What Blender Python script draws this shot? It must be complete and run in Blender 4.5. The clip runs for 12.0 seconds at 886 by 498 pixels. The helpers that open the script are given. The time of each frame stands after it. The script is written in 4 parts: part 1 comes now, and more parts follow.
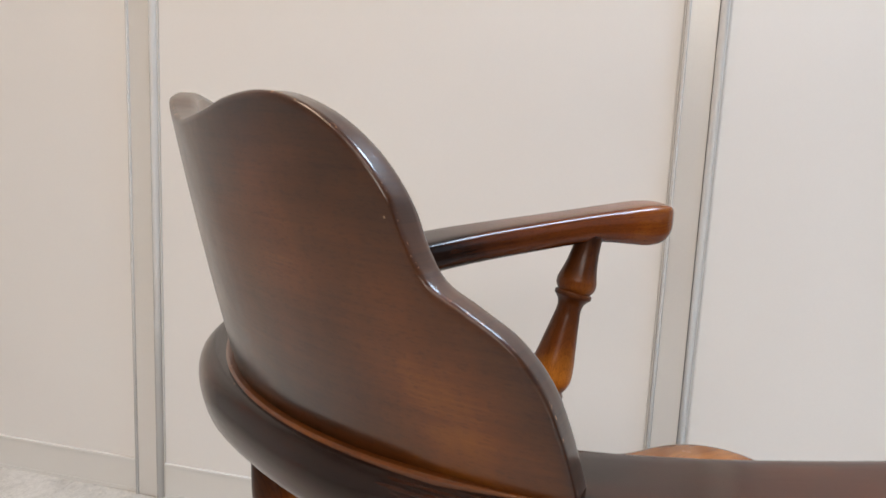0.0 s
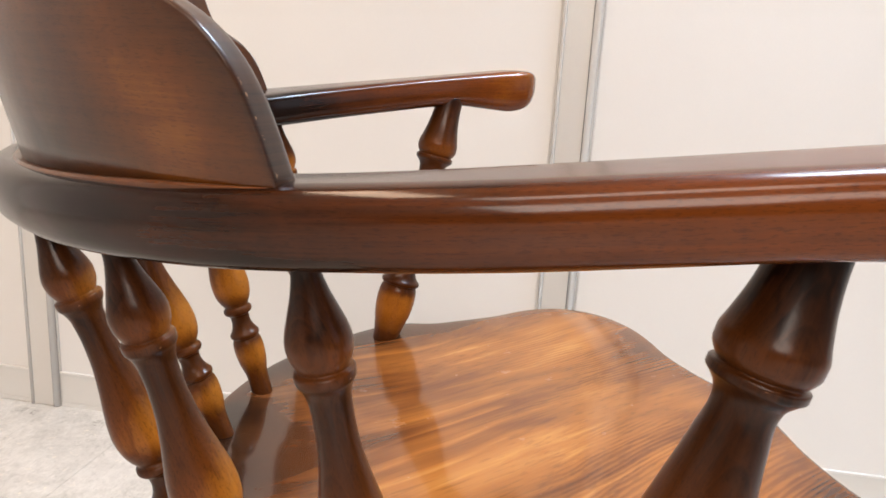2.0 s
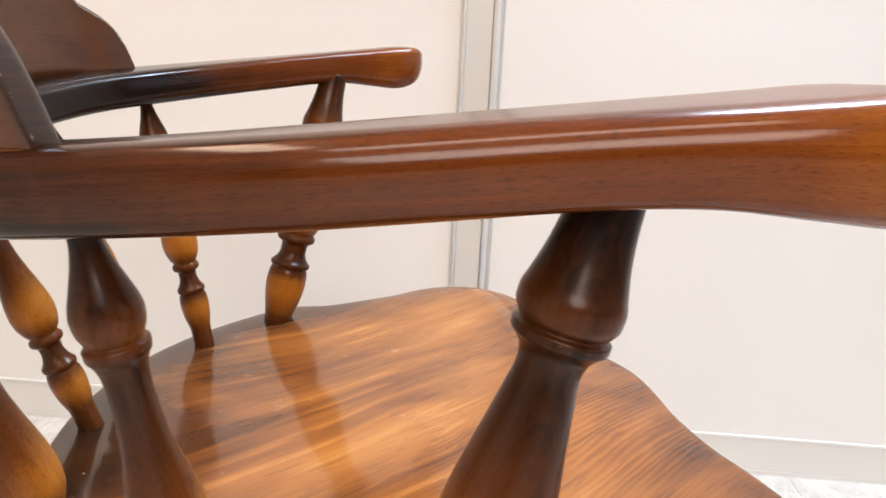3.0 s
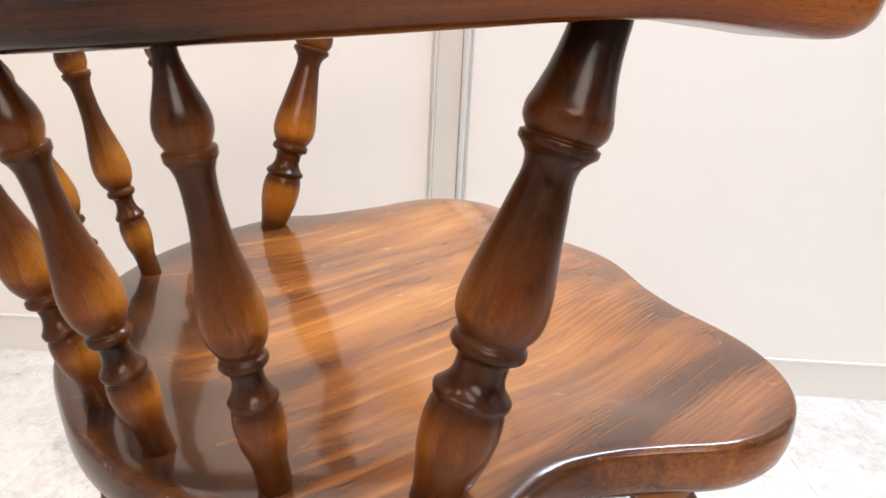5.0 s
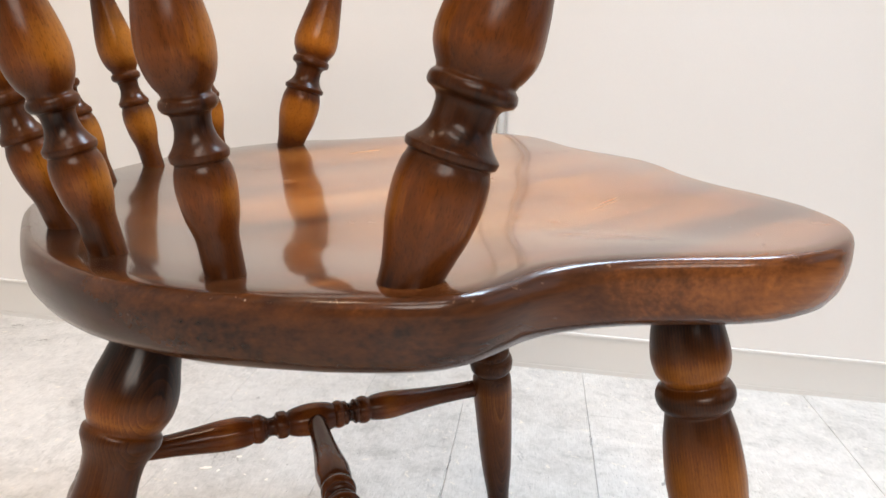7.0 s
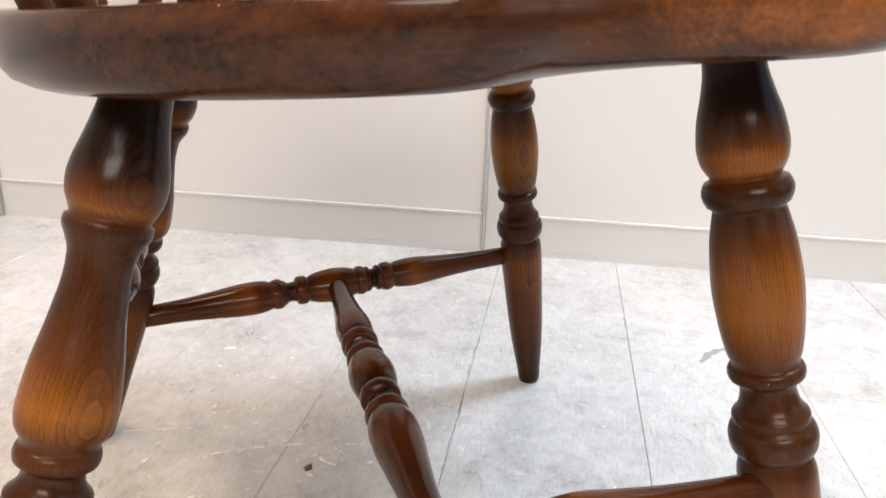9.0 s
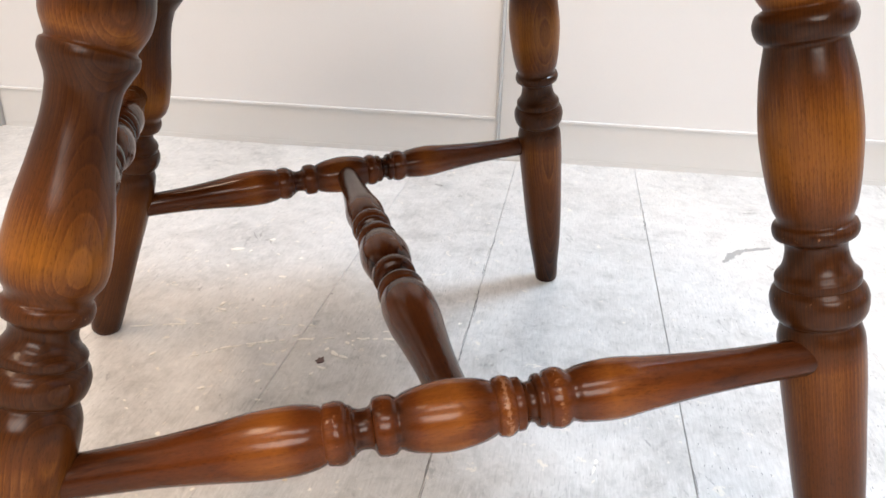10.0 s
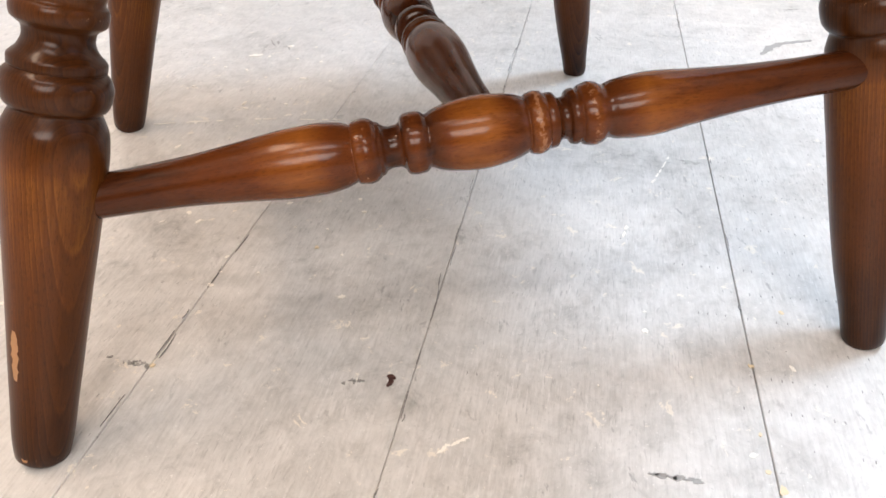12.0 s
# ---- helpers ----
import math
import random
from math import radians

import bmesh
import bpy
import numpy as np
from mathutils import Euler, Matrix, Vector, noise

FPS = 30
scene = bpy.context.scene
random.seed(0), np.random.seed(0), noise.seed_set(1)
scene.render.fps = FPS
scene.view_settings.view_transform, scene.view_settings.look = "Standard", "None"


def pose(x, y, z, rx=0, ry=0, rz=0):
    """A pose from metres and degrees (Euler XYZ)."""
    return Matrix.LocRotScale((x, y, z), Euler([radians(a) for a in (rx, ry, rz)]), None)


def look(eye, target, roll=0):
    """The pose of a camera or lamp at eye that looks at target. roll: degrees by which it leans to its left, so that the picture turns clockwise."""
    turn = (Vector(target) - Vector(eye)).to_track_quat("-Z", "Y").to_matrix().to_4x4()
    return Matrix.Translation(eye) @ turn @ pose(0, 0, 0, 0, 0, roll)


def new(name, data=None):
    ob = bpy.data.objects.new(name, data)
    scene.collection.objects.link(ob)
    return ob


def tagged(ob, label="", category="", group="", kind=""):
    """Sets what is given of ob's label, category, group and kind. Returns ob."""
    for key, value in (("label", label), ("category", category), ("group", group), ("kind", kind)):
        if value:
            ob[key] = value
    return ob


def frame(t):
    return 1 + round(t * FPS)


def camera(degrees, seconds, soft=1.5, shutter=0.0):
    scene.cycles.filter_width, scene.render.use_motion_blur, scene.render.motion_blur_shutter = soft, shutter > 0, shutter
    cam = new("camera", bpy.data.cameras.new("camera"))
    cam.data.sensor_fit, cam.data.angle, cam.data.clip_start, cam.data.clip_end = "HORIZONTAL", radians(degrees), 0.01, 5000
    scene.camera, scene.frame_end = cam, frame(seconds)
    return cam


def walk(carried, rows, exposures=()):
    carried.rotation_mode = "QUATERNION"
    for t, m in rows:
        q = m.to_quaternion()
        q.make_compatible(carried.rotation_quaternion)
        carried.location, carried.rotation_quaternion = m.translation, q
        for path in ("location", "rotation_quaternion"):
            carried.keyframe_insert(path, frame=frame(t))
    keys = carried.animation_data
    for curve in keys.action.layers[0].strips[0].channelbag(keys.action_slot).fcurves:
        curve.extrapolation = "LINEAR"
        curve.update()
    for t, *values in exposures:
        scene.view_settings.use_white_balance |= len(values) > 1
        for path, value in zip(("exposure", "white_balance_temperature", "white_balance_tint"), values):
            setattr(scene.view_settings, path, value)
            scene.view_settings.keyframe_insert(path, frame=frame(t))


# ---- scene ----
cam = camera(61.10, 12.0, 1.5, 0.2)
PATH = [
    (0, (0.0013, 0.0004, 0.7898), (0.0013, 0.9869, 0.6262), 2.59),
    (0.5, (0.0093, -0.0064, 0.7639), (0.0195, 0.9755, 0.5751), 2.85),
    (1, (0.0278, -0.0119, 0.7421), (0.0566, 0.9659, 0.5344), 3.20),
    (1.5, (0.0551, -0.0233, 0.7289), (0.1088, 0.9498, 0.5047), 3.22),
    (2, (0.0777, -0.0263, 0.7171), (0.1666, 0.9419, 0.4832), 3.28),
    (2.5, (0.1052, -0.0265, 0.7132), (0.2350, 0.9357, 0.4738), 3.04),
    (3, (0.1286, -0.0278, 0.7092), (0.2974, 0.9267, 0.4633), 2.66),
    (3.2, (0.1407, -0.0288, 0.7088), (0.3226, 0.9222, 0.4590), 2.25),
    (4.8, (0.1119, -0.0829, 0.6598), (0.3335, 0.8491, 0.3729), 2.84),
    (5, (0.0957, -0.0925, 0.6638), (0.3105, 0.8403, 0.3743), 2.90),
    (5.5, (0.0723, -0.1081, 0.6657), (0.2649, 0.8304, 0.3791), 3.14),
    (6, (0.0752, -0.1080, 0.6614), (0.2386, 0.8397, 0.3872), 3.56),
    (6.5, (0.1057, -0.0978, 0.5888), (0.2592, 0.8602, 0.3466), 3.78),
    (6.7, (0.1254, -0.0858, 0.5567), (0.2754, 0.8755, 0.3254), 3.78),
    (8.3, (0.1551, -0.0731, 0.4891), (0.2685, 0.8861, 0.2300), 2.19),
    (8.5, (0.1553, -0.0719, 0.4779), (0.2660, 0.8827, 0.2014), 2.11),
    (9, (0.1530, -0.0585, 0.4398), (0.2578, 0.8836, 0.1213), 2.00),
    (9.5, (0.1517, -0.0386, 0.4088), (0.2504, 0.8884, 0.0447), 1.83),
    (10, (0.1518, -0.0399, 0.3877), (0.2426, 0.8704, -0.0162), 1.57),
    (10.5, (0.1494, -0.0471, 0.3689), (0.2324, 0.8446, -0.0760), 0.98),
    (11, (0.1494, -0.0533, 0.3532), (0.2218, 0.8167, -0.1344), 0.32),
    (11.5, (0.1479, -0.0603, 0.3332), (0.2097, 0.7869, -0.1945), -0.32),
    (12, (0.1473, -0.0649, 0.3182), (0.2012, 0.7600, -0.2444), -0.80),
]
EXPOSURES = [(0, -0.32, 6420, 10), (0.5, -0.27, 6620, 10), (1.5, -0.04, 6850, 12), (2.5, 0.10, 6740, 13), (5.5, 0.19, 6660, 12), (6.5, 0.03, 6620, 11), (8.5, 0.06, 6680, 11), (9, 0.14, 6580, 12), (10.5, 0.20, 6480, 12), (12, 0.14, 6430, 12)]
CHAIR_X, CHAIR_Y, CHAIR_YAW = 0.1000, 0.4639, 8.992
walk(cam, [(t, look(eye, target, roll)) for t, eye, target, roll in PATH], EXPOSURES)

# ---- light ----
world = bpy.data.worlds.new("world")
scene.world = world
world.use_nodes = True
world.node_tree.nodes["Background"].inputs[0].default_value = (0.9, 0.95, 1.0, 1)
world.node_tree.nodes["Background"].inputs[1].default_value = 0.3


def area(name, eye, target, sx, sy, watts, colour):
    data = bpy.data.lights.new(name, "AREA")
    data.shape, data.size, data.size_y, data.energy, data.color = "RECTANGLE", sx, sy, watts, colour
    ob = new(name, data)
    ob.matrix_world = look(eye, target)
    return ob


WARM, COOL, NEUTRAL = (1.0, 0.75, 0.54), (0.61, 0.80, 1.0), (1.0, 0.915, 0.835)
area("ceiling_tube_lamp", (-0.7, 0.25, 2.52), (-0.7, 0.25, 0), 0.35, 1.3, 26, WARM)
area("ceiling_tube_lamp", (1.10, 0.76, 2.52), (1.10, 0.76, 0), 0.6, 0.5, 50, COOL)
area("ceiling_tube_lamp", (0.1, -1.0, 2.52), (0.1, -1.0, 0), 1.3, 0.5, 19, NEUTRAL)
area("ceiling_panel_lamp", (0.1, -3.8, 2.52), (0.1, -3.8, 0), 2.4, 2.6, 185, NEUTRAL)
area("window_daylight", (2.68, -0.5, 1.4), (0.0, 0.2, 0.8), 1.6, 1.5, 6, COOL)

# ---- materials ----


def material(name):
    m = bpy.data.materials.new(name)
    m.use_nodes = True
    t = m.node_tree
    return m, t, t.nodes["Principled BSDF"]


def node(t, kind, links=None, **values):
    n = t.nodes.new(kind)
    for k, v in values.items():
        if k in n.inputs:
            n.inputs[k].default_value = v
        else:
            setattr(n, k, v)
    for k, v in (links or {}).items():
        t.links.new(v, n.inputs[k])
    return n


def ramp(t, fac, stops, interp="LINEAR"):
    n = t.nodes.new("ShaderNodeValToRGB")
    n.color_ramp.interpolation = interp
    while len(n.color_ramp.elements) < len(stops):
        n.color_ramp.elements.new(0.5)
    for e, (p, c) in zip(n.color_ramp.elements, stops):
        e.position, e.color = p, (*c, 1) if len(c) == 3 else c
    t.links.new(fac, n.inputs[0])
    return n.outputs[0]


def mix(t, fac, a, b, mode="MIX"):
    n = t.nodes.new("ShaderNodeMix")
    n.data_type, n.blend_type = "RGBA", mode
    for sock, v in ((n.inputs[0], fac), (n.inputs[6], a), (n.inputs[7], b)):
        if isinstance(v, (int, float)):
            sock.default_value = v
        elif isinstance(v, tuple):
            sock.default_value = (*v, 1)
        else:
            t.links.new(v, sock)
    return n.outputs[2]


def maths(t, op, a, b=0.0, c=None, clamp=False):
    n = t.nodes.new("ShaderNodeMath")
    n.operation, n.use_clamp = op, clamp
    for sock, v in zip(n.inputs, (a, b, c)):
        if v is None:
            continue
        if isinstance(v, (int, float)):
            sock.default_value = v
        else:
            t.links.new(v, sock)
    return n.outputs[0]


def mapped(t, coord, scale, offset=None):
    m = node(t, "ShaderNodeMapping", {"Vector": coord}, Scale=scale)
    if offset is not None:
        t.links.new(offset, m.inputs["Location"])
    return m.outputs[0]


def noise_of(t, vec, scale, detail=4.0, rough=0.55, distort=0.0):
    return node(t, "ShaderNodeTexNoise", {"Vector": vec}, Scale=scale, Detail=detail, Roughness=rough, Distortion=distort).outputs[0]


DARK = (0.0100, 0.0036, 0.0021)


def wood(name, coord, gloss=0.24, coat=0.3, ring=0.5, streak=1.0, cloudy=0.45, pore=0.4, smear=0.0, layers=400.0, wander=0.005, dark=(0.013, 0.0046, 0.0028), mid=(0.105, 0.029, 0.0075), light=(0.36, 0.120, 0.018)):
    """Stained and lacquered wood. coord: 'Object' for turned parts (grain along z) or the name of a mesh attribute with
    the grain along x.
    The attribute 'tone' carries the sprayed shading of the finish (0 dark, 1 rubbed light) and the light painted on
    posts and spindles, 'wear' the bare edges."""
    m, t, b = material(name)
    tc = node(t, "ShaderNodeTexCoord")
    rnd = node(t, "ShaderNodeObjectInfo").outputs["Random"]
    off = maths(t, "MULTIPLY", rnd, 7.0)
    if coord == "Object":
        base, along = tc.outputs["Object"], lambda k: (1, 1, k)
    else:
        base, along = node(t, "ShaderNodeAttribute", attribute_name=coord).outputs["Vector"], lambda k: (k, 1, 1)
    # growth rings: nearly flat layers, cut open by the shape into flames and ovals
    bend = noise_of(t, mapped(t, base, along(0.12), off), 28, 2, 0.5)
    sep = node(t, "ShaderNodeSeparateXYZ", {"Vector": base})
    layer = sep.outputs[0] if coord == "Object" else sep.outputs[1]
    depth = maths(t, "ADD", layer, maths(t, "MULTIPLY", bend, wander))
    year = maths(t, "FRACT", maths(t, "ADD", maths(t, "MULTIPLY", depth, layers), off))
    rings = ramp(t, year, [(0.0, (0.3, 0.3, 0.3)), (0.10, (0.95, 0.95, 0.95)), (0.24, (0.62, 0.62, 0.62)), (0.75, (0.45, 0.45, 0.45)), (0.95, (0.12, 0.12, 0.12)), (1.0, (0.3, 0.3, 0.3))])
    broad = noise_of(t, mapped(t, base, along(0.06), off), 62, 3, 0.5, 0.6)
    lines = noise_of(t, mapped(t, base, along(0.025), off), 520, 3, 0.6)
    cloud = noise_of(t, mapped(t, base, (1, 1, 1), off), 19, 4, 0.6)
    tone = node(t, "ShaderNodeAttribute", attribute_name="tone").outputs["Fac"]
    wear = node(t, "ShaderNodeAttribute", attribute_name="wear").outputs["Fac"]
    k = maths(t, "ADD", tone, maths(t, "MULTIPLY", maths(t, "SUBTRACT", broad, 0.5), 0.55 * streak))
    k = maths(t, "ADD", k, maths(t, "MULTIPLY", maths(t, "SUBTRACT", lines, 0.5), 0.62 * streak))
    k = maths(t, "ADD", k, maths(t, "MULTIPLY", maths(t, "SUBTRACT", cloud, 0.5), cloudy))
    k = maths(t, "ADD", k, maths(t, "MULTIPLY", maths(t, "SUBTRACT", rings, 0.5), 0.30 * ring), clamp=True)
    if smear:
        # dark smudges left by the stain, drawn out along the grain
        blot = noise_of(t, mapped(t, base, along(0.28), off), 95, 3, 0.6, 0.4)
        k = maths(t, "SUBTRACT", k, maths(t, "MULTIPLY", ramp(t, blot, [(0.54, (0, 0, 0)), (0.68, (1, 1, 1))]), smear), clamp=True)
    col = ramp(t, k, [(0.05, dark), (0.48, mid), (0.95, light)])
    # open pores: short dark dashes along the grain
    pores = noise_of(t, mapped(t, base, along(0.18), off), 1700, 2, 0.5)
    pore_mask = ramp(t, pores, [(0.565, (0, 0, 0)), (0.63, (1, 1, 1))])
    col = mix(t, maths(t, "MULTIPLY", pore_mask, pore), col, tuple(c * 0.5 for c in dark))
    # worn edges show the paler wood
    chips = noise_of(t, tc.outputs["Object"], 330, 4, 0.7)
    worn = ramp(t, maths(t, "ADD", wear, chips), [(0.75, (0, 0, 0)), (0.83, (1, 1, 1))])
    col = mix(t, maths(t, "MULTIPLY", worn, 0.6), col, (0.40, 0.19, 0.09))
    # small pale nicks
    vor = node(t, "ShaderNodeTexVoronoi", {"Vector": tc.outputs["Object"]}, Scale=38.0, Randomness=1.0)
    nick = ramp(t, vor.outputs["Distance"], [(0.020, (1, 1, 1)), (0.030, (0, 0, 0))])
    nick = maths(t, "MULTIPLY", nick, ramp(t, noise_of(t, tc.outputs["Object"], 9, 1), [(0.55, (0, 0, 0)), (0.6, (1, 1, 1))]))
    col = mix(t, maths(t, "MULTIPLY", nick, 0.8), col, (0.60, 0.40, 0.25))
    t.links.new(col, b.inputs["Base Color"])
    dust = noise_of(t, tc.outputs["Object"], 60, 5, 0.65)
    t.links.new(maths(t, "ADD", maths(t, "MULTIPLY", dust, 0.14), gloss - 0.05), b.inputs["Roughness"])
    b.inputs["Coat Weight"].default_value = coat
    b.inputs["Coat Roughness"].default_value = gloss * 0.62
    b.inputs["Specular IOR Level"].default_value = 0.07
    bump = node(t, "ShaderNodeBump", {"Height": maths(t, "ADD", maths(t, "MULTIPLY", lines, 0.6), maths(t, "MULTIPLY", dust, 0.5))}, Strength=0.07, Distance=0.0012)
    t.links.new(bump.outputs[0], b.inputs["Normal"])
    return m


WOOD_TURNED = wood("turned_wood", "Object", 0.29, 0.27, ring=0.24, streak=0.17, cloudy=0.30, pore=0.32, smear=0.11, dark=DARK, mid=(0.110, 0.0298, 0.0052), light=(0.41, 0.142, 0.0158))
WOOD_RAIL = wood("rail_wood", "grain", 0.20, 0.42, ring=0.1, streak=0.40, cloudy=0.36, pore=0.3, dark=DARK, mid=(0.142, 0.0335, 0.0042), light=(0.42, 0.140, 0.010))
WOOD_CREST = wood("crest_wood", "grain", 0.31, 0.78, ring=0.05, streak=0.28, pore=0.22, cloudy=0.46, dark=DARK, mid=(0.108, 0.0310, 0.0050), light=(0.38, 0.132, 0.012))
WOOD_RINGED = wood("plain_sawn_wood", "Object", 0.29, 0.27, ring=0.52, streak=0.32, cloudy=0.20, pore=0.25, dark=DARK, layers=560.0, wander=0.0035, mid=(0.106, 0.0308, 0.0056), light=(0.39, 0.142, 0.0175))

WOOD_STRETCHER = wood("stretcher_wood", "Object", 0.23, 0.34, ring=0.20, streak=0.14, cloudy=0.36, pore=0.25, smear=0.12, dark=DARK, mid=(0.117, 0.0292, 0.0060), light=(0.38, 0.122, 0.0190))


def seat_wood():
    """Broad plain-sawn boards: long flames of pale and dark grain from front to back, dark sprayed rim."""
    m, t, b = material("seat_wood")
    tc = node(t, "ShaderNodeTexCoord")
    # the grain runs askew to the chair's middle line, bending a little
    bend = node(t, "ShaderNodeTexNoise", {"Vector": tc.outputs["Object"]}, Scale=3.2, Detail=1.0)
    waved = node(t, "ShaderNodeVectorMath", {0: tc.outputs["Object"], 1: node(t, "ShaderNodeVectorMath", {0: bend.outputs["Color"]}, operation="SCALE", Scale=0.09).outputs[0]}, operation="ADD")
    skew = node(t, "ShaderNodeMapping", {"Vector": waved.outputs[0]}, Rotation=(0, 0, radians(-17))).outputs[0]
    turned = node(t, "ShaderNodeMapping", {"Vector": skew}, Scale=(0.10, 1, 1))
    flame = noise_of(t, turned.outputs[0], 18, 2, 0.4, 0.5)
    stripe = noise_of(t, mapped(t, skew, (0.022, 1, 1)), 110, 2, 0.5, 0.4)
    lines = noise_of(t, mapped(t, skew, (0.02, 1, 1)), 480, 3, 0.6)
    figure = noise_of(t, mapped(t, skew, (0.05, 1, 1)), 340, 2, 0.5, 0.3)
    patch = noise_of(t, mapped(t, tc.outputs["Object"], (0.55, 1, 1)), 8, 2, 0.5, 0.8)
    tone = node(t, "ShaderNodeAttribute", attribute_name="tone").outputs["Fac"]
    wear = node(t, "ShaderNodeAttribute", attribute_name="wear").outputs["Fac"]
    polish = node(t, "ShaderNodeAttribute", attribute_name="polish").outputs["Fac"]
    k = maths(t, "ADD", tone, maths(t, "MULTIPLY", maths(t, "SUBTRACT", flame, 0.5), maths(t, "ADD", maths(t, "MULTIPLY", polish, 0.70), 0.25)))
    k = maths(t, "ADD", k, maths(t, "MULTIPLY", maths(t, "SUBTRACT", stripe, 0.5), maths(t, "ADD", maths(t, "MULTIPLY", polish, -0.14), 0.42)))
    k = maths(t, "ADD", k, maths(t, "MULTIPLY", maths(t, "SUBTRACT", patch, 0.5), maths(t, "ADD", maths(t, "MULTIPLY", polish, 0.95), 0.12)))
    k = maths(t, "ADD", k, maths(t, "MULTIPLY", maths(t, "SUBTRACT", lines, 0.5), maths(t, "ADD", maths(t, "MULTIPLY", polish, -0.20), 0.36)))
    # year rings cut flat: wide golden veins in the hollow, combs of fine dark lines towards the front
    wob = noise_of(t, mapped(t, skew, (0.30, 1, 1)), 13, 2)
    deep = maths(t, "ADD", node(t, "ShaderNodeSeparateXYZ", {"Vector": skew}).outputs[1], maths(t, "MULTIPLY", wob, 0.034))
    place = maths(t, "MULTIPLY", maths(t, "ADD", node(t, "ShaderNodeSeparateXYZ", {"Vector": tc.outputs["Object"]}).outputs[0], 0.2), 2.0)
    vein = ramp(t, maths(t, "FRACT", maths(t, "MULTIPLY", deep, 46.0)), [(0.0, (0, 0, 0)), (0.13, (1, 1, 1)), (0.22, (0.7, 0.7, 0.7)), (0.44, (0, 0, 0))])
    vein = maths(t, "MULTIPLY", vein, ramp(t, noise_of(t, mapped(t, skew, (0.35, 1, 1)), 24, 1), [(0.42, (0, 0, 0)), (0.62, (1, 1, 1))]))
    vein = maths(t, "MULTIPLY", maths(t, "MULTIPLY", vein, ramp(t, place, [(0.24, (0, 0, 0)), (0.34, (1, 1, 1)), (0.66, (1, 1, 1)), (0.84, (0.2, 0.2, 0.2))])), polish)
    k = maths(t, "ADD", k, maths(t, "MULTIPLY", vein, 0.25))
    comb = maths(t, "FRACT", maths(t, "ADD", maths(t, "MULTIPLY", deep, 215.0), maths(t, "MULTIPLY", stripe, 1.4)))
    comb = ramp(t, comb, [(0.05, (0, 0, 0)), (0.35, (1, 1, 1)), (0.55, (1, 1, 1)), (0.8, (0, 0, 0))])
    field = ramp(t, noise_of(t, mapped(t, tc.outputs["Object"], (0.6, 1, 1)), 13, 2, 0.5, 0.6), [(0.42, (0, 0, 0)), (0.60, (1, 1, 1))])
    comb = maths(t, "MULTIPLY", maths(t, "MULTIPLY", comb, field), maths(t, "MULTIPLY", polish, ramp(t, place, [(0.54, (0, 0, 0)), (0.68, (1, 1, 1))])))
    k = maths(t, "SUBTRACT", k, maths(t, "MULTIPLY", comb, 0.15), clamp=True)
    col = ramp(t, k, [(0.0, (0.016, 0.0066, 0.0042)), (0.3, (0.082, 0.0265, 0.0080)), (0.55, (0.215, 0.073, 0.0185)), (0.8, (0.36, 0.134, 0.030)), (1.0, (0.48, 0.205, 0.050))])
    pore = ramp(t, figure, [(0.56, (0, 0, 0)), (0.66, (1, 1, 1))])
    col = mix(t, maths(t, "MULTIPLY", pore, 0.24), col, (0.050, 0.020, 0.010))
    chips = noise_of(t, tc.outputs["Object"], 240, 4, 0.7)
    worn = ramp(t, maths(t, "ADD", wear, chips), [(0.75, (0, 0, 0)), (0.83, (1, 1, 1))])
    col = mix(t, maths(t, "MULTIPLY", worn, 0.5), col, (0.42, 0.24, 0.15))
    vor = node(t, "ShaderNodeTexVoronoi", {"Vector": tc.outputs["Object"]}, Scale=30.0)
    nick = ramp(t, vor.outputs["Distance"], [(0.02, (1, 1, 1)), (0.03, (0, 0, 0))])
    nick = maths(t, "MULTIPLY", nick, ramp(t, noise_of(t, tc.outputs["Object"], 11, 1), [(0.56, (0, 0, 0)), (0.6, (1, 1, 1))]))
    col = mix(t, maths(t, "MULTIPLY", nick, 0.7), col, (0.5, 0.34, 0.22))
    t.links.new(col, b.inputs["Base Color"])
    dust = noise_of(t, tc.outputs["Object"], 45, 5, 0.65)
    t.links.new(maths(t, "ADD", maths(t, "MULTIPLY", dust, 0.05), 0.24), b.inputs["Roughness"])
    # the top is polished by use, the sides are duller
    t.links.new(maths(t, "ADD", maths(t, "MULTIPLY", polish, 0.62), 0.30), b.inputs["Coat Weight"])
    b.inputs["Specular IOR Level"].default_value = 0.12
    b.inputs["Coat Roughness"].default_value = 0.085
    bump = node(t, "ShaderNodeBump", {"Height": maths(t, "ADD", maths(t, "MULTIPLY", lines, 0.5), maths(t, "MULTIPLY", dust, 0.6))}, Strength=0.03, Distance=0.0012)
    t.links.new(bump.outputs[0], b.inputs["Normal"])
    return m


WOOD_SEAT = seat_wood()


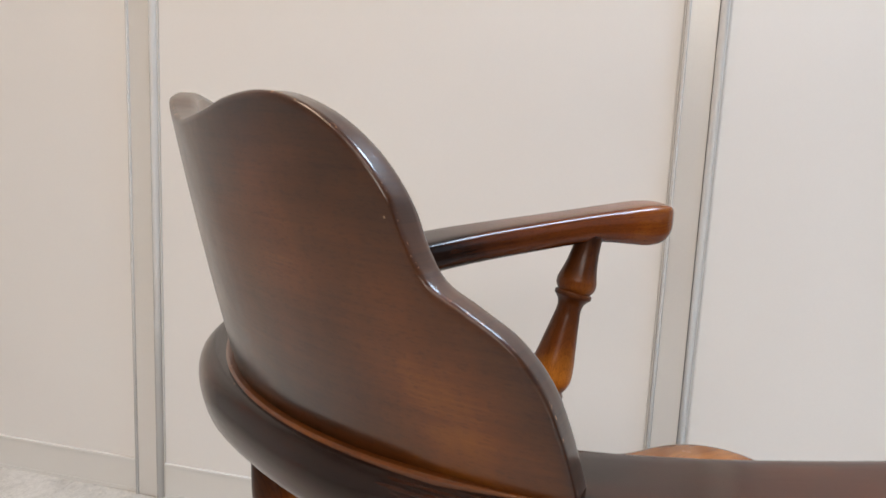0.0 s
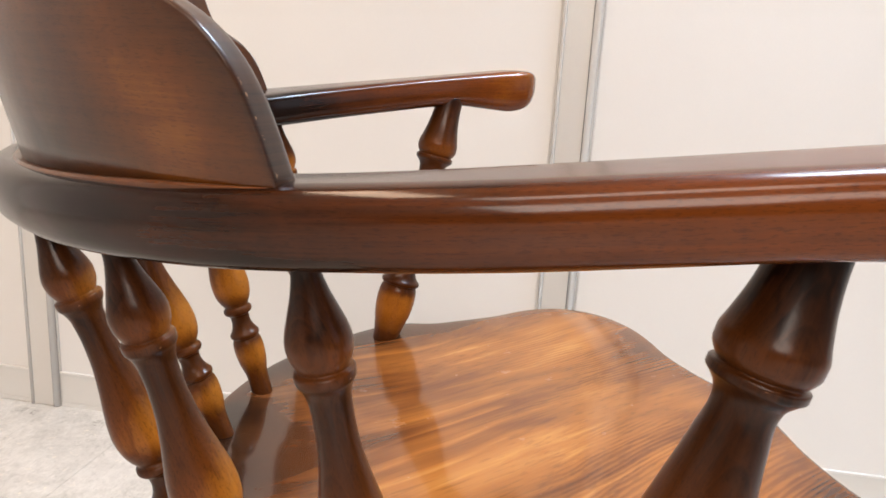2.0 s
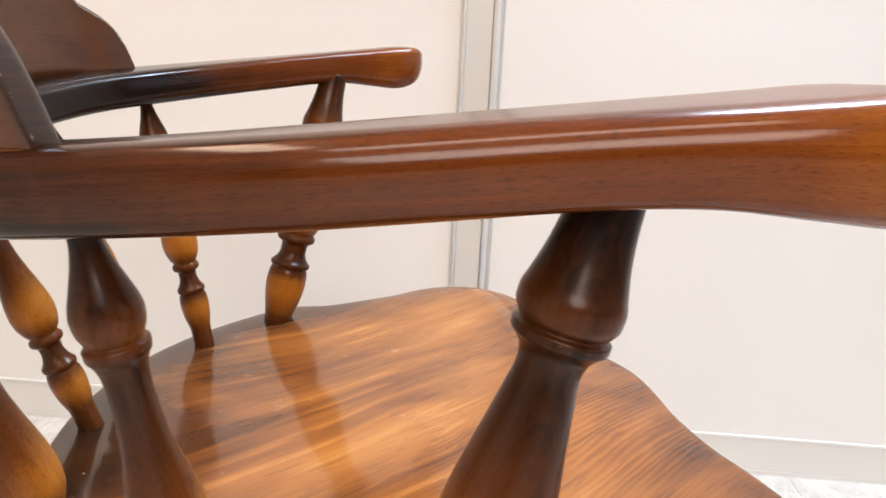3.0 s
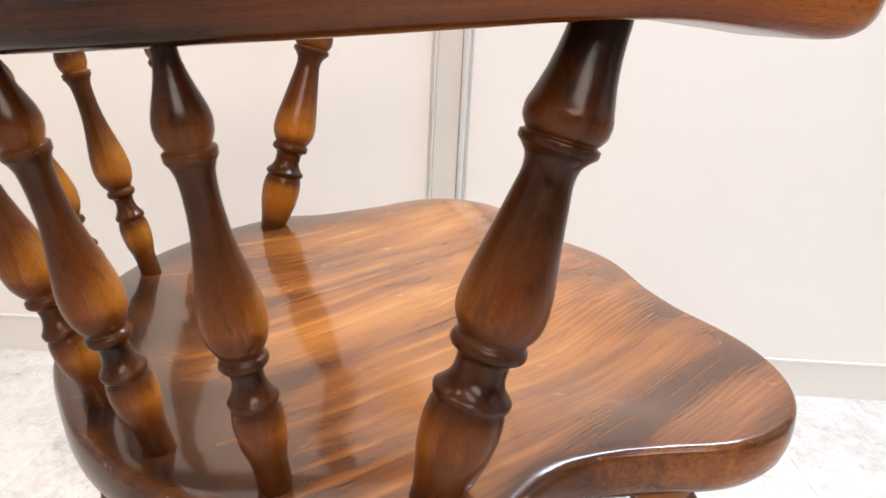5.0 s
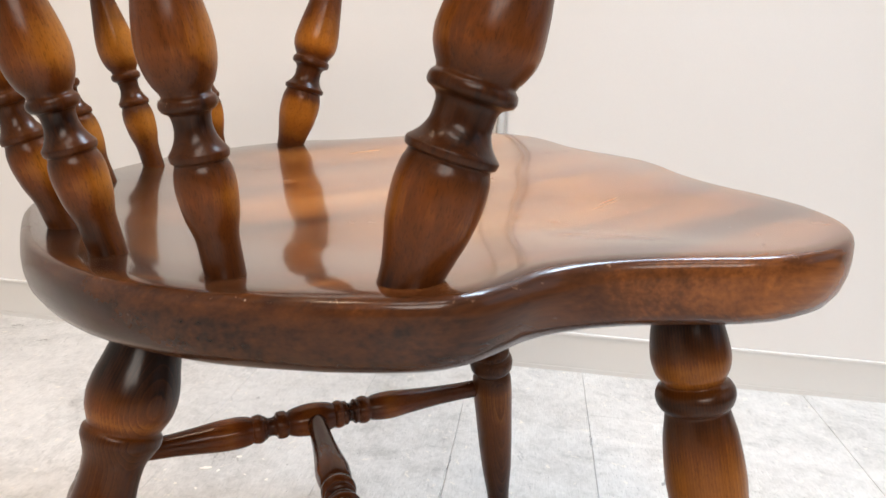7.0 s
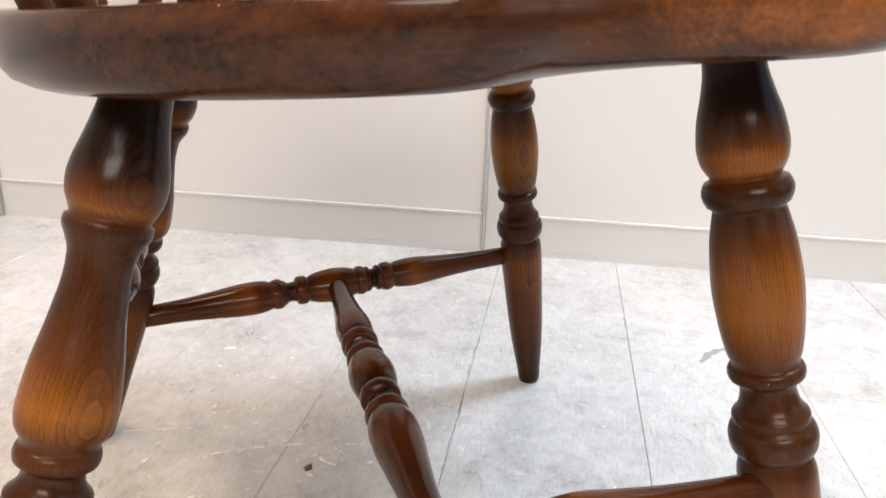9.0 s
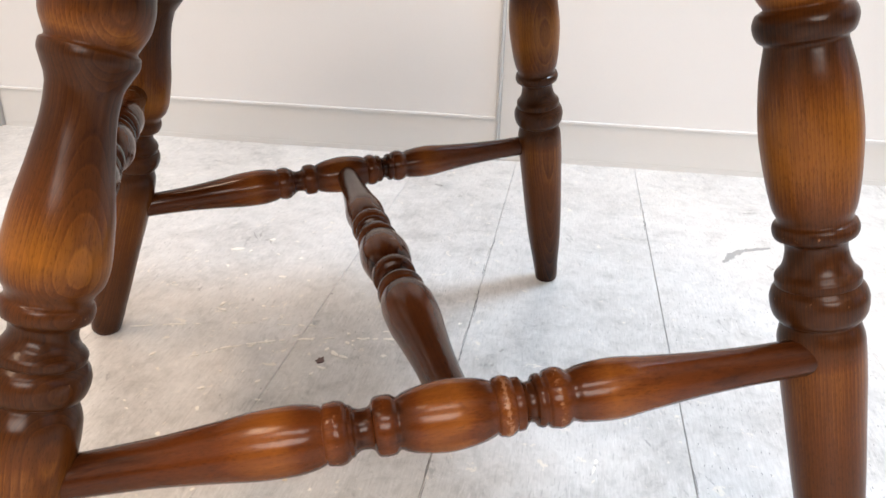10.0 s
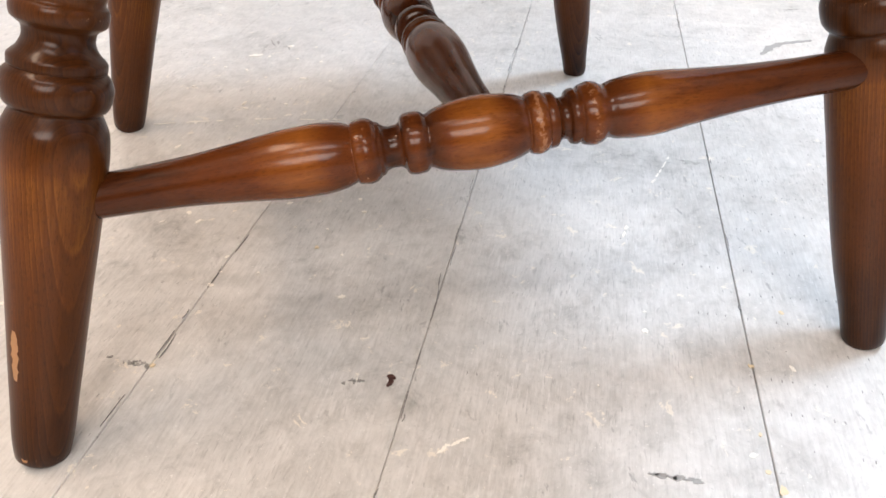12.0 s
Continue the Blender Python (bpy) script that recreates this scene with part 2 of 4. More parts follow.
def painted(name, colour, rough, var=0.05, metal=0.0, bump=0.02, stretch=(1, 1, 1)):
    m, t, b = material(name)
    tc = node(t, "ShaderNodeTexCoord")
    big = noise_of(t, mapped(t, tc.outputs["Object"], stretch), 1.7, 3)
    fine = noise_of(t, tc.outputs["Object"], 420, 3)
    f = maths(t, "ADD", maths(t, "MULTIPLY", big, 0.7), maths(t, "MULTIPLY", fine, 0.3))
    col = ramp(t, f, [(0.25, tuple(c * (1 - var) for c in colour)), (0.75, tuple(min(1, c * (1 + var)) for c in colour))])
    t.links.new(col, b.inputs["Base Color"])
    t.links.new(maths(t, "ADD", maths(t, "MULTIPLY", big, 0.12), rough - 0.06), b.inputs["Roughness"])
    b.inputs["Metallic"].default_value = metal
    bn = node(t, "ShaderNodeBump", {"Height": fine}, Strength=bump, Distance=0.001)
    t.links.new(bn.outputs[0], b.inputs["Normal"])
    return m


BARE = painted("bare_wood", (0.40, 0.20, 0.085), 0.5, 0.2)
PANEL = painted("panel_enamel", (0.70, 0.69, 0.68), 0.38, 0.03, bump=0.03)
BASE = painted("baseboard_enamel", (0.65, 0.645, 0.63), 0.42, 0.03)
ALU = painted("anodised_aluminium", (0.66, 0.645, 0.62), 0.32, 0.05, metal=0.3, stretch=(1, 1, 0.05))
ALU_EDGE = painted("bright_aluminium", (0.76, 0.76, 0.76), 0.26, 0.04, metal=0.4, stretch=(1, 1, 0.05))
GASKET = painted("grey_gasket", (0.56, 0.55, 0.53), 0.6, 0.08)
FAR_WALL = painted("brown_wall_paint", (0.15, 0.135, 0.12), 0.8, 0.06)
PLASTER = painted("ceiling_paint", (0.80, 0.79, 0.77), 0.8, 0.03)


def floor_board():
    """Old white-painted floor boards: grey wear in drifts, brush grain along the board, rows of pin marks, yellow chips."""
    m, t, b = material("worn_white_board")
    geo = node(t, "ShaderNodeNewGeometry").outputs["Position"]
    rnd = node(t, "ShaderNodeObjectInfo").outputs["Random"]
    turn = node(t, "ShaderNodeMapping", {"Vector": geo}, Rotation=(0, 0, radians(15.0))).outputs[0]
    drift = noise_of(t, geo, 6.5, 5, 0.66, 1.2)
    smear = noise_of(t, mapped(t, turn, (1, 0.9, 1)), 24, 6, 0.75, 0.8)
    grain = noise_of(t, mapped(t, turn, (1, 0.10, 1)), 520, 3, 0.6)
    speck = noise_of(t, turn, 160, 4, 0.75)
    k = maths(t, "ADD", maths(t, "MULTIPLY", drift, 0.55), maths(t, "MULTIPLY", smear, 0.45))
    k = maths(t, "ADD", k, maths(t, "MULTIPLY", maths(t, "SUBTRACT", rnd, 0.5), 0.05))
    patchy = noise_of(t, mapped(t, turn, (1, 0.8, 1)), 62, 6, 0.78, 0.9)
    k = maths(t, "ADD", k, maths(t, "MULTIPLY", maths(t, "SUBTRACT", patchy, 0.5), 0.52))
    col = ramp(t, k, [(0.27, (0.35, 0.340, 0.322)), (0.40, (0.53, 0.513, 0.487)), (0.50, (0.62, 0.600, 0.573)), (0.66, (0.73, 0.708, 0.680))])
    col = mix(t, 0.20, col, ramp(t, grain, [(0.33, (0.45, 0.44, 0.42)), (0.58, (1, 1, 1))]), "MULTIPLY")
    brush = noise_of(t, mapped(t, turn, (1, 0.12, 1)), 330, 3, 0.65)
    brush = maths(t, "MULTIPLY", ramp(t, brush, [(0.56, (0, 0, 0)), (0.66, (1, 1, 1))]), ramp(t, noise_of(t, turn, 10, 2), [(0.48, (0, 0, 0)), (0.62, (1, 1, 1))]))
    col = mix(t, maths(t, "MULTIPLY", brush, 0.32), col, (0.88, 0.855, 0.84))
    scuff = ramp(t, speck, [(0.30, (1, 1, 1)), (0.38, (0, 0, 0))])
    scuff = maths(t, "MULTIPLY", scuff, ramp(t, noise_of(t, geo, 14, 3), [(0.5, (0, 0, 0)), (0.62, (1, 1, 1))]))
    col = mix(t, maths(t, "MULTIPLY", scuff, 0.42), col, (0.20, 0.19, 0.18))
    grit = noise_of(t, geo, 420, 3, 0.6)
    col = mix(t, maths(t, "MULTIPLY", ramp(t, grit, [(0.28, (1, 1, 1)), (0.36, (0, 0, 0))]), 0.38), col, (0.30, 0.29, 0.275))
    col = mix(t, maths(t, "MULTIPLY", ramp(t, grit, [(0.66, (0, 0, 0)), (0.72, (1, 1, 1))]), 0.6), col, (0.86, 0.84, 0.81))
    dash = ramp(t, noise_of(t, node(t, "ShaderNodeMapping", {"Vector": geo}, Rotation=(0, 0, radians(38)), Scale=(1, 0.35, 1)).outputs[0], 105, 4, 0.7, 0.4), [(0.33, (1, 1, 1)), (0.38, (0, 0, 0))])
    dash = maths(t, "MULTIPLY", dash, ramp(t, noise_of(t, geo, 9, 3), [(0.45, (0, 0, 0)), (0.6, (1, 1, 1))]))
    col = mix(t, maths(t, "MULTIPLY", dash, 0.48), col, (0.16, 0.155, 0.15))
    pale = ramp(t, noise_of(t, mapped(t, geo, (1, 1.0, 1)), 46, 5, 0.75, 0.5), [(0.62, (0, 0, 0)), (0.66, (1, 1, 1))])
    col = mix(t, maths(t, "MULTIPLY", pale, 0.75), col, (0.82, 0.76, 0.66))
    fibre = noise_of(t, mapped(t, turn, (1, 0.16, 1)), 560, 2, 0.5)
    fibre = maths(t, "MULTIPLY", ramp(t, fibre, [(0.61, (0, 0, 0)), (0.69, (1, 1, 1))]), ramp(t, noise_of(t, turn, 8, 2), [(0.40, (0, 0, 0)), (0.58, (1, 1, 1))]))
    col = mix(t, maths(t, "MULTIPLY", fibre, 0.42), col, (0.27, 0.26, 0.25))
    # rows of small pin marks on some boards
    sep = node(t, "ShaderNodeSeparateXYZ", {"Vector": turn})
    px = maths(t, "PINGPONG", maths(t, "ADD", sep.outputs[0], maths(t, "MULTIPLY", noise_of(t, geo, 30, 1), 0.010)), 0.0031)
    py = maths(t, "PINGPONG", maths(t, "ADD", sep.outputs[1], maths(t, "MULTIPLY", noise_of(t, geo, 12, 1), 0.009)), 0.0140)
    pin = maths(t, "MULTIPLY", maths(t, "LESS_THAN", px, 0.00036), maths(t, "LESS_THAN", py, 0.0013))
    inside = maths(t, "MULTIPLY", maths(t, "GREATER_THAN", sep.outputs[0], 0.284), maths(t, "LESS_THAN", sep.outputs[0], 0.472))
    rows = noise_of(t, mapped(t, turn, (1, 0.8, 1)), 13, 2)
    some = ramp(t, maths(t, "ADD", rows, maths(t, "MULTIPLY", inside, 0.17)), [(0.58, (0, 0, 0)), (0.63, (1, 1, 1))])
    pin = maths(t, "MULTIPLY", maths(t, "MULTIPLY", pin, some), maths(t, "GREATER_THAN", noise_of(t, geo, 120, 0), 0.47))
    col = mix(t, maths(t, "MULTIPLY", pin, 0.75), col, (0.16, 0.15, 0.14))
    vor = node(t, "ShaderNodeTexVoronoi", {"Vector": geo}, Scale=13.0)
    dot = ramp(t, vor.outputs["Distance"], [(0.018, (1, 1, 1)), (0.028, (0, 0, 0))])
    col = mix(t, maths(t, "MULTIPLY", dot, 0.75), col, (0.16, 0.15, 0.14))
    t.links.new(col, b.inputs["Base Color"])
    t.links.new(maths(t, "ADD", maths(t, "MULTIPLY", drift, 0.24), 0.20), b.inputs["Roughness"])
    b.inputs["Specular IOR Level"].default_value = 0.7
    h = maths(t, "SUBTRACT", maths(t, "ADD", maths(t, "MULTIPLY", grain, 0.5), maths(t, "MULTIPLY", smear, 0.5)), pin)
    bn = node(t, "ShaderNodeBump", {"Height": h}, Strength=0.25, Distance=0.001)
    t.links.new(bn.outputs[0], b.inputs["Normal"])
    return m


BOARD = floor_board()
JOINT = painted("dark_joint", (0.13, 0.12, 0.11), 0.8, 0.1)
MARK = painted("grey_scuff", (0.36, 0.35, 0.335), 0.6, 0.3)
DRIP = painted("brown_drip", (0.075, 0.032, 0.026), 0.35, 0.1)
DIRT = painted("joint_dirt", (0.24, 0.23, 0.22), 0.7, 0.3)
PALE = painted("pale_scratch", (0.90, 0.86, 0.79), 0.6, 0.06)
CHIP = painted("yellow_chip", (0.72, 0.60, 0.40), 0.6, 0.15)

# ---- mesh helpers ----


def smooth_curve(points, n, closed=False):
    """Catmull-Rom through the points, n samples a span."""
    p = [np.array(q, float) for q in points]
    out, m = [], len(p)
    for i in range(m if closed else m - 1):
        a = p[i - 1] if (closed or i) else 2 * p[0] - p[1]
        b, c = p[i], p[(i + 1) % m]
        d = p[(i + 2) % m] if (closed or i + 2 < m) else 2 * p[-1] - p[-2]
        for j in range(n):
            s = j / n
            out.append(0.5 * (2 * b + (c - a) * s + (2 * a - 5 * b + 4 * c - d) * s * s + (3 * b - a - 3 * c + d) * s ** 3))
    if not closed:
        out.append(p[-1])
    return out


def monotone(ts, rs, n):
    """Monotone cubic through (ts, rs): no overshoot between knots."""
    ts, rs = np.array(ts), np.array(rs)
    h = np.diff(ts)
    d = np.diff(rs) / h
    g = np.zeros(len(ts))
    g[0], g[-1] = d[0], d[-1]
    for i in range(1, len(ts) - 1):
        if d[i - 1] * d[i] > 0:
            g[i] = 3 * (h[i - 1] + h[i]) / ((2 * h[i] + h[i - 1]) / d[i - 1] + (h[i] + 2 * h[i - 1]) / d[i])
    tt, rr = [], []
    for i in range(len(h)):
        k = max(3, int(round(n * h[i])) + 2)
        for j in range(k):
            s = j / k
            tt.append(ts[i] + s * h[i])
            rr.append((2 * s ** 3 - 3 * s * s + 1) * rs[i] + (s ** 3 - 2 * s * s + s) * h[i] * g[i] + (3 * s * s - 2 * s ** 3) * rs[i + 1] + (s ** 3 - s * s) * h[i] * g[i + 1])
    return tt + [ts[-1]], rr + [rs[-1]]


def mesh_object(name, verts, faces, mat, parent=None, smooth=True, tone=None, wear=None, label="", grain=None):
    me = bpy.data.meshes.new(name)
    me.from_pydata([tuple(map(float, v)) for v in verts], [], faces)
    me.materials.append(mat)
    for key, values in (("tone", tone), ("wear", wear)):
        if values is not None:
            me.attributes.new(key, "FLOAT", "POINT").data.foreach_set("value", np.array(values, np.float32))
    if grain is not None:
        me.attributes.new("grain", "FLOAT_VECTOR", "POINT").data.foreach_set("vector", np.array(grain, np.float32).ravel())
    if smooth:
        me.shade_smooth()
    me.update()
    ob = new(name, me)
    if parent is not None:
        ob.parent = parent
    if label:
        ob["label"] = label
    return ob


def lathe_mesh(name, profile, length, tones, wears=(), segs=36, lit_side=0.0, mat=None):
    """A turned part along +z, from z=0 to length. profile, tones: (fraction, value). The +x side's tone is painted
    lighter by a given share, as if lit.
    """
    tt, rr = monotone(*zip(*profile), 60)
    ang = [2 * math.pi * i / segs for i in range(segs)]
    verts = [(r * math.cos(a), r * math.sin(a), t * length) for t, r in zip(tt, rr) for a in ang]
    faces = [(i * segs + j, i * segs + (j + 1) % segs, (i + 1) * segs + (j + 1) % segs, (i + 1) * segs + j) for i in range(len(tt) - 1) for j in range(segs)]
    faces += [tuple(reversed(range(segs))), tuple((len(tt) - 1) * segs + j for j in range(segs))]
    tone = (np.interp(tt, *zip(*tones))[:, None] * (1 + lit_side * np.cos(ang))[None, :]).ravel()
    wear = np.zeros(len(tt))
    for at, wide, amount in wears:
        wear = np.maximum(wear, amount * np.clip(1 - np.abs(np.array(tt) - at) / wide, 0, 1))
    me = bpy.data.meshes.new(name)
    me.from_pydata(verts, [], faces)
    me.materials.append(mat or WOOD_TURNED)
    me.attributes.new("tone", "FLOAT", "POINT").data.foreach_set("value", tone.astype(np.float32))
    me.attributes.new("wear", "FLOAT", "POINT").data.foreach_set("value", np.repeat(wear, segs).astype(np.float32))
    me.shade_smooth()
    return me


def between(name, me, a, b, parent, spin=0.0, length=0.0, face=None):
    """Lay a mesh made along +z, of that length, from a to b; face: a point to which its +x side turns."""
    a, b = Vector(a), Vector(b)
    ob = new(name, me)
    ob.parent = parent
    q = (b - a).to_track_quat("Z", "Y")
    if face is not None:
        d = q.inverted() @ (Vector(face) - a)
        spin = math.atan2(d.y, d.x)
    ob.matrix_basis = Matrix.Translation(a) @ q.to_matrix().to_4x4() @ Matrix.Rotation(spin, 4, "Z")
    if length:
        ob.matrix_basis = ob.matrix_basis @ Matrix.Diagonal((1, 1, (b - a).length / length, 1))
    return ob


def box(name, size, centre, mat, parent=None, bevel=0.0, label=""):
    bm = bmesh.new()
    bmesh.ops.create_cube(bm, size=1, matrix=Matrix.Translation(centre) @ Matrix.Diagonal((*size, 1)))
    if bevel:
        bmesh.ops.bevel(bm, geom=bm.edges[:], offset=bevel, segments=2, affect="EDGES", profile=0.6)
    me = bpy.data.meshes.new(name)
    bm.to_mesh(me)
    bm.free()
    me.materials.append(mat)
    ob = new(name, me)
    if parent is not None:
        ob.parent = parent
    if label:
        ob["label"] = label
    return ob


# ---- room ----
ROOM = new("wall_north")
tagged(ROOM, "white enamelled steel office partition wall with aluminium posts and a low skirting", "wall", kind="structure")
WALL_YAW = -14.0
ROOM.matrix_world = pose(0.4256, 1.2023, 0, 0, 0, WALL_YAW)
# local x runs along the wall, y out of the room
POSTS = (-3.050, -2.050, -1.043, -0.032, 0.968, 1.968, 2.968)
HALF = 0.0335


def strip(name, section, z0, z1, mat, parent):
    """An upright profile drawn from z0 to z1; section: its outline (x along the wall, y out of the room), counter-clockwise from above."""
    n = len(section)
    verts = [(x, y, z) for z in (z0, z1) for x, y in section]
    faces = [(i, (i + 1) % n, n + (i + 1) % n, n + i) for i in range(n)] + [tuple(reversed(range(n))), tuple(range(n, 2 * n))]
    ob = mesh_object(name, verts, faces, mat, parent, False)
    ob.data.polygons.foreach_set("use_smooth", [k < n for k in range(n + 2)])
    return ob


def half_round(x0, x1, deep, steps=8):
    """A rounded moulding between x0 and x1, standing deep out into the room (towards -y) from the plane y=0.004."""
    out = [(x0 + (x1 - x0) * (0.5 - 0.5 * math.cos(math.pi * k / steps)), 0.004 - deep * math.sin(math.pi * k / steps) ** 0.7) for k in range(steps + 1)]
    return out + [(x1, 0.024), (x0, 0.024)]


for s in POSTS:
    post = box("post", (0.0440, 0.050, 2.6), (s - 0.0045, 0.025 + 0.001, 1.3), ALU, ROOM, 0.0012, "grey-beige anodised aluminium post")
    strip("edge_strip", half_round(s - 0.0315, s - 0.0245, 0.0075), 0.001, 2.599, ALU_EDGE, post)
    strip("edge_strip", half_round(s + 0.0182, s + 0.0315, 0.0085), 0.001, 2.599, ALU_EDGE, post)
    for e in (-1, 1):
        box("gasket", (0.0028, 0.02, 2.598), (s + e * (HALF - 0.0004), 0.016, 1.299), GASKET, post)
for a, b in zip(POSTS[:-1], POSTS[1:]):
    wide = b - a - 2 * HALF - 0.002
    mid = (a + b) / 2
    box("panel", (wide, 0.04, 2.6 - 0.0745), (mid, 0.028, 0.0745 + 1.263), PANEL, ROOM, 0.0025)
    sk = box("skirting", (wide, 0.050, 0.063), (mid, 0.031, 0.0395), BASE, ROOM, 0.001)
    box("skirting_lip", (wide, 0.012, 0.0045), (mid, 0.0085, 0.0735), PANEL, sk, 0.0008)
    box("shadow_gap", (wide, 0.030, 0.008), (mid, 0.020, 0.004), BASE, sk)

# the other walls stand square to the partition
ROOM_FRAME = pose(0.4256, 1.2023, 0, 0, 0, WALL_YAW)
for name, size, centre in (
    ("wall_east", (0.1, 10.2, 2.6), (2.80, -4.95, 1.3)),
    ("wall_west", (0.1, 10.2, 2.6), (-2.80, -4.95, 1.3)),
    ("wall_south", (5.7, 0.1, 2.6), (0.0, -10.1, 1.3)),
):
    white = name == "wall_west"
    wall = tagged(box(name, size, centre, PANEL if white else FAR_WALL), "plain white painted wall" if white else "plain brown painted wall", "wall", kind="structure")
    wall.matrix_world = ROOM_FRAME
roof = tagged(box("ceiling", (5.7, 10.4, 0.1), (0.0, -4.95, 2.66), PLASTER), "plain white painted ceiling", "ceiling", kind="structure")
roof.matrix_world = ROOM_FRAME

# ---- chair ----
CHAIR = new("captain_chair")
tagged(CHAIR, "dark-stained turned wooden armchair with saddle seat on a worn floor", "chair")
CHAIR.matrix_world = pose(CHAIR_X, CHAIR_Y, 0, 0, 0, CHAIR_YAW)
# local x: forward, y: to the sitter's left


def seat_top(u):
    return 0.4395 + 0.09 * u


def rail_top(u):
    return 0.688 + 0.12 * u


def rail_under(u):
    return 0.6585 + 0.12 * u


def lift(v):
    """The rail stands a little higher over the sitter's left side."""
    k = max(0.0, min(1.0, (v - 0.04) / 0.16))
    return 0.0118 * k * k * (3 - 2 * k)


def mirrored(half):
    """A closed outline from its half with v >= 0, first and last point on the middle line."""
    return half + [(u, -v) for u, v in reversed(half[1:-1])]


def seat():
    half = [(-0.159, 0), (-0.151, 0.060), (-0.135, 0.125), (-0.102, 0.188), (-0.060, 0.232), (-0.023, 0.256), (0.006, 0.270), (0.034, 0.279), (0.054, 0.278), (0.070, 0.271),
            (0.087, 0.262), (0.106, 0.258), (0.130, 0.260), (0.158, 0.268), (0.184, 0.277), (0.208, 0.279), (0.232, 0.272), (0.254, 0.254), (0.270, 0.226), (0.2785, 0.190), (0.279, 0.155),
            (0.276, 0.115), (0.279, 0.070), (0.287, 0.030), (0.290, 0)]
    outline = mirrored(half)
    outline = [(u, v + 0.014 * math.exp(-((u - 0.105) / 0.05) ** 2)) if v > 0.2 else (u, v) for u, v in outline]
    line = np.array(smooth_curve(outline, 5, True))
    away = line - np.array([0.06, 0.0])
    line = line + 0.0030 * away / np.linalg.norm(away, axis=1)[:, None]
    n = len(line)
    tang = np.roll(line, -1, 0) - np.roll(line, 1, 0)
    tang /= np.linalg.norm(tang, axis=1)[:, None]
    # the outline runs from the back over +v to the front: inwards is to the right of the tangent
    inward = np.stack([tang[:, 1], -tang[:, 0]], 1)
    if (inward[0] @ (np.array([0.06, 0]) - line[0])) < 0:
        inward = -inward
    centre = np.array([0.06, 0.0])
    rings, tone, wear = [], [], []

    def ring(pts, dz, top, tn, wr):
        rings.append([(p[0], p[1], seat_top(p[0]) + d) for p, d in zip(pts, np.broadcast_to(dz, n))])
        uv = np.array(pts)
        # the dark reflections at the back and near side are painted into the tone
        painted_dim = 0.40 * np.clip((0.055 - uv[:, 0]) / 0.17, 0, 1) + 0.07 * np.clip(-uv[:, 1] / 0.2, 0, 1) * np.clip((0.14 - uv[:, 0]) / 0.12, 0, 1) if top else 0.0
        tone.append(np.broadcast_to(tn, n) - painted_dim)
        wear.append(np.broadcast_to(wr, n))

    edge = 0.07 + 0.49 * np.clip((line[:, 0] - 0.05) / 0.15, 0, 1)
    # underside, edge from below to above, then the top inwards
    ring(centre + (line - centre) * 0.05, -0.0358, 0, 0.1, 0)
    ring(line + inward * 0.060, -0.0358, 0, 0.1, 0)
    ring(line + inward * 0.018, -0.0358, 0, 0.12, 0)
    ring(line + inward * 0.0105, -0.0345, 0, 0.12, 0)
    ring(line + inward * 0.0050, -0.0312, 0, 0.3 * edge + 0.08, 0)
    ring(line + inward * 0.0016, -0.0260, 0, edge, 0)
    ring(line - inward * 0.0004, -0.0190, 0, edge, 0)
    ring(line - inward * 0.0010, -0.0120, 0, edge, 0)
    # the upper edge is eased a little, and broadly rounded over in the waist
    soft = (1 + 1.0 * np.exp(-((line[:, 0] - 0.083) / 0.030) ** 2) * (np.abs(line[:, 1]) > 0.2))[:, None]
    ring(line - inward * 0.0006, -0.0045 * soft[:, 0], 0, 0.18 + 0.5 * edge, 0.0)
    ring(line + inward * 0.0002 * soft, -0.0021 * soft[:, 0], 0, 0.14 + 0.5 * edge, 0.12)
    ring(line + inward * 0.0016 * soft, -0.0006 * soft[:, 0], 0, 0.16 + 0.5 * edge, 0.12)
    ring(line + inward * 0.0042 * soft, 0.0, 0, 0.20 + 0.5 * edge, 0)

    def dish(p, f):
        # a shallow saddle, deepest behind the middle, with a low ridge towards the front
        ridge = 0.006 * math.exp(-(p[1] / 0.055) ** 2) * max(0, min(1, (p[0] - 0.10) / 0.15))
        return -0.0115 * f + ridge * f

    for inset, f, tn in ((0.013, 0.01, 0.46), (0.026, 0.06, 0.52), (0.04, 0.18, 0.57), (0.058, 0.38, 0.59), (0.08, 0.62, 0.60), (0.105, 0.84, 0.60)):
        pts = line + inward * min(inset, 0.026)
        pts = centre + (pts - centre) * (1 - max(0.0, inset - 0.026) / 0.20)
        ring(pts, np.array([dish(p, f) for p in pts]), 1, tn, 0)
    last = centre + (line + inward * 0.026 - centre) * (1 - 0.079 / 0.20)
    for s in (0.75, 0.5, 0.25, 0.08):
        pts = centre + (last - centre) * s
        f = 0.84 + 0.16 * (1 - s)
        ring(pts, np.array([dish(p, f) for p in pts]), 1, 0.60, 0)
    verts = [v for r in rings for v in r]
    faces = [(i * n + j, i * n + (j + 1) % n, (i + 1) * n + (j + 1) % n, (i + 1) * n + j) for i in range(len(rings) - 1) for j in range(n)]
    faces += [tuple(range(n)), tuple(reversed(range((len(rings) - 1) * n, len(rings) * n)))]
    polish = np.repeat([0.0] * 9 + [0.1, 0.2, 0.5] + [1.0] * (len(rings) - 12), n)
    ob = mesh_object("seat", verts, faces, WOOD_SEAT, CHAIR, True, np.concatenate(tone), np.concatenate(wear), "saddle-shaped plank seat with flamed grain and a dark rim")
    ob.data.attributes.new("polish", "FLOAT", "POINT").data.foreach_set("value", polish.astype(np.float32))
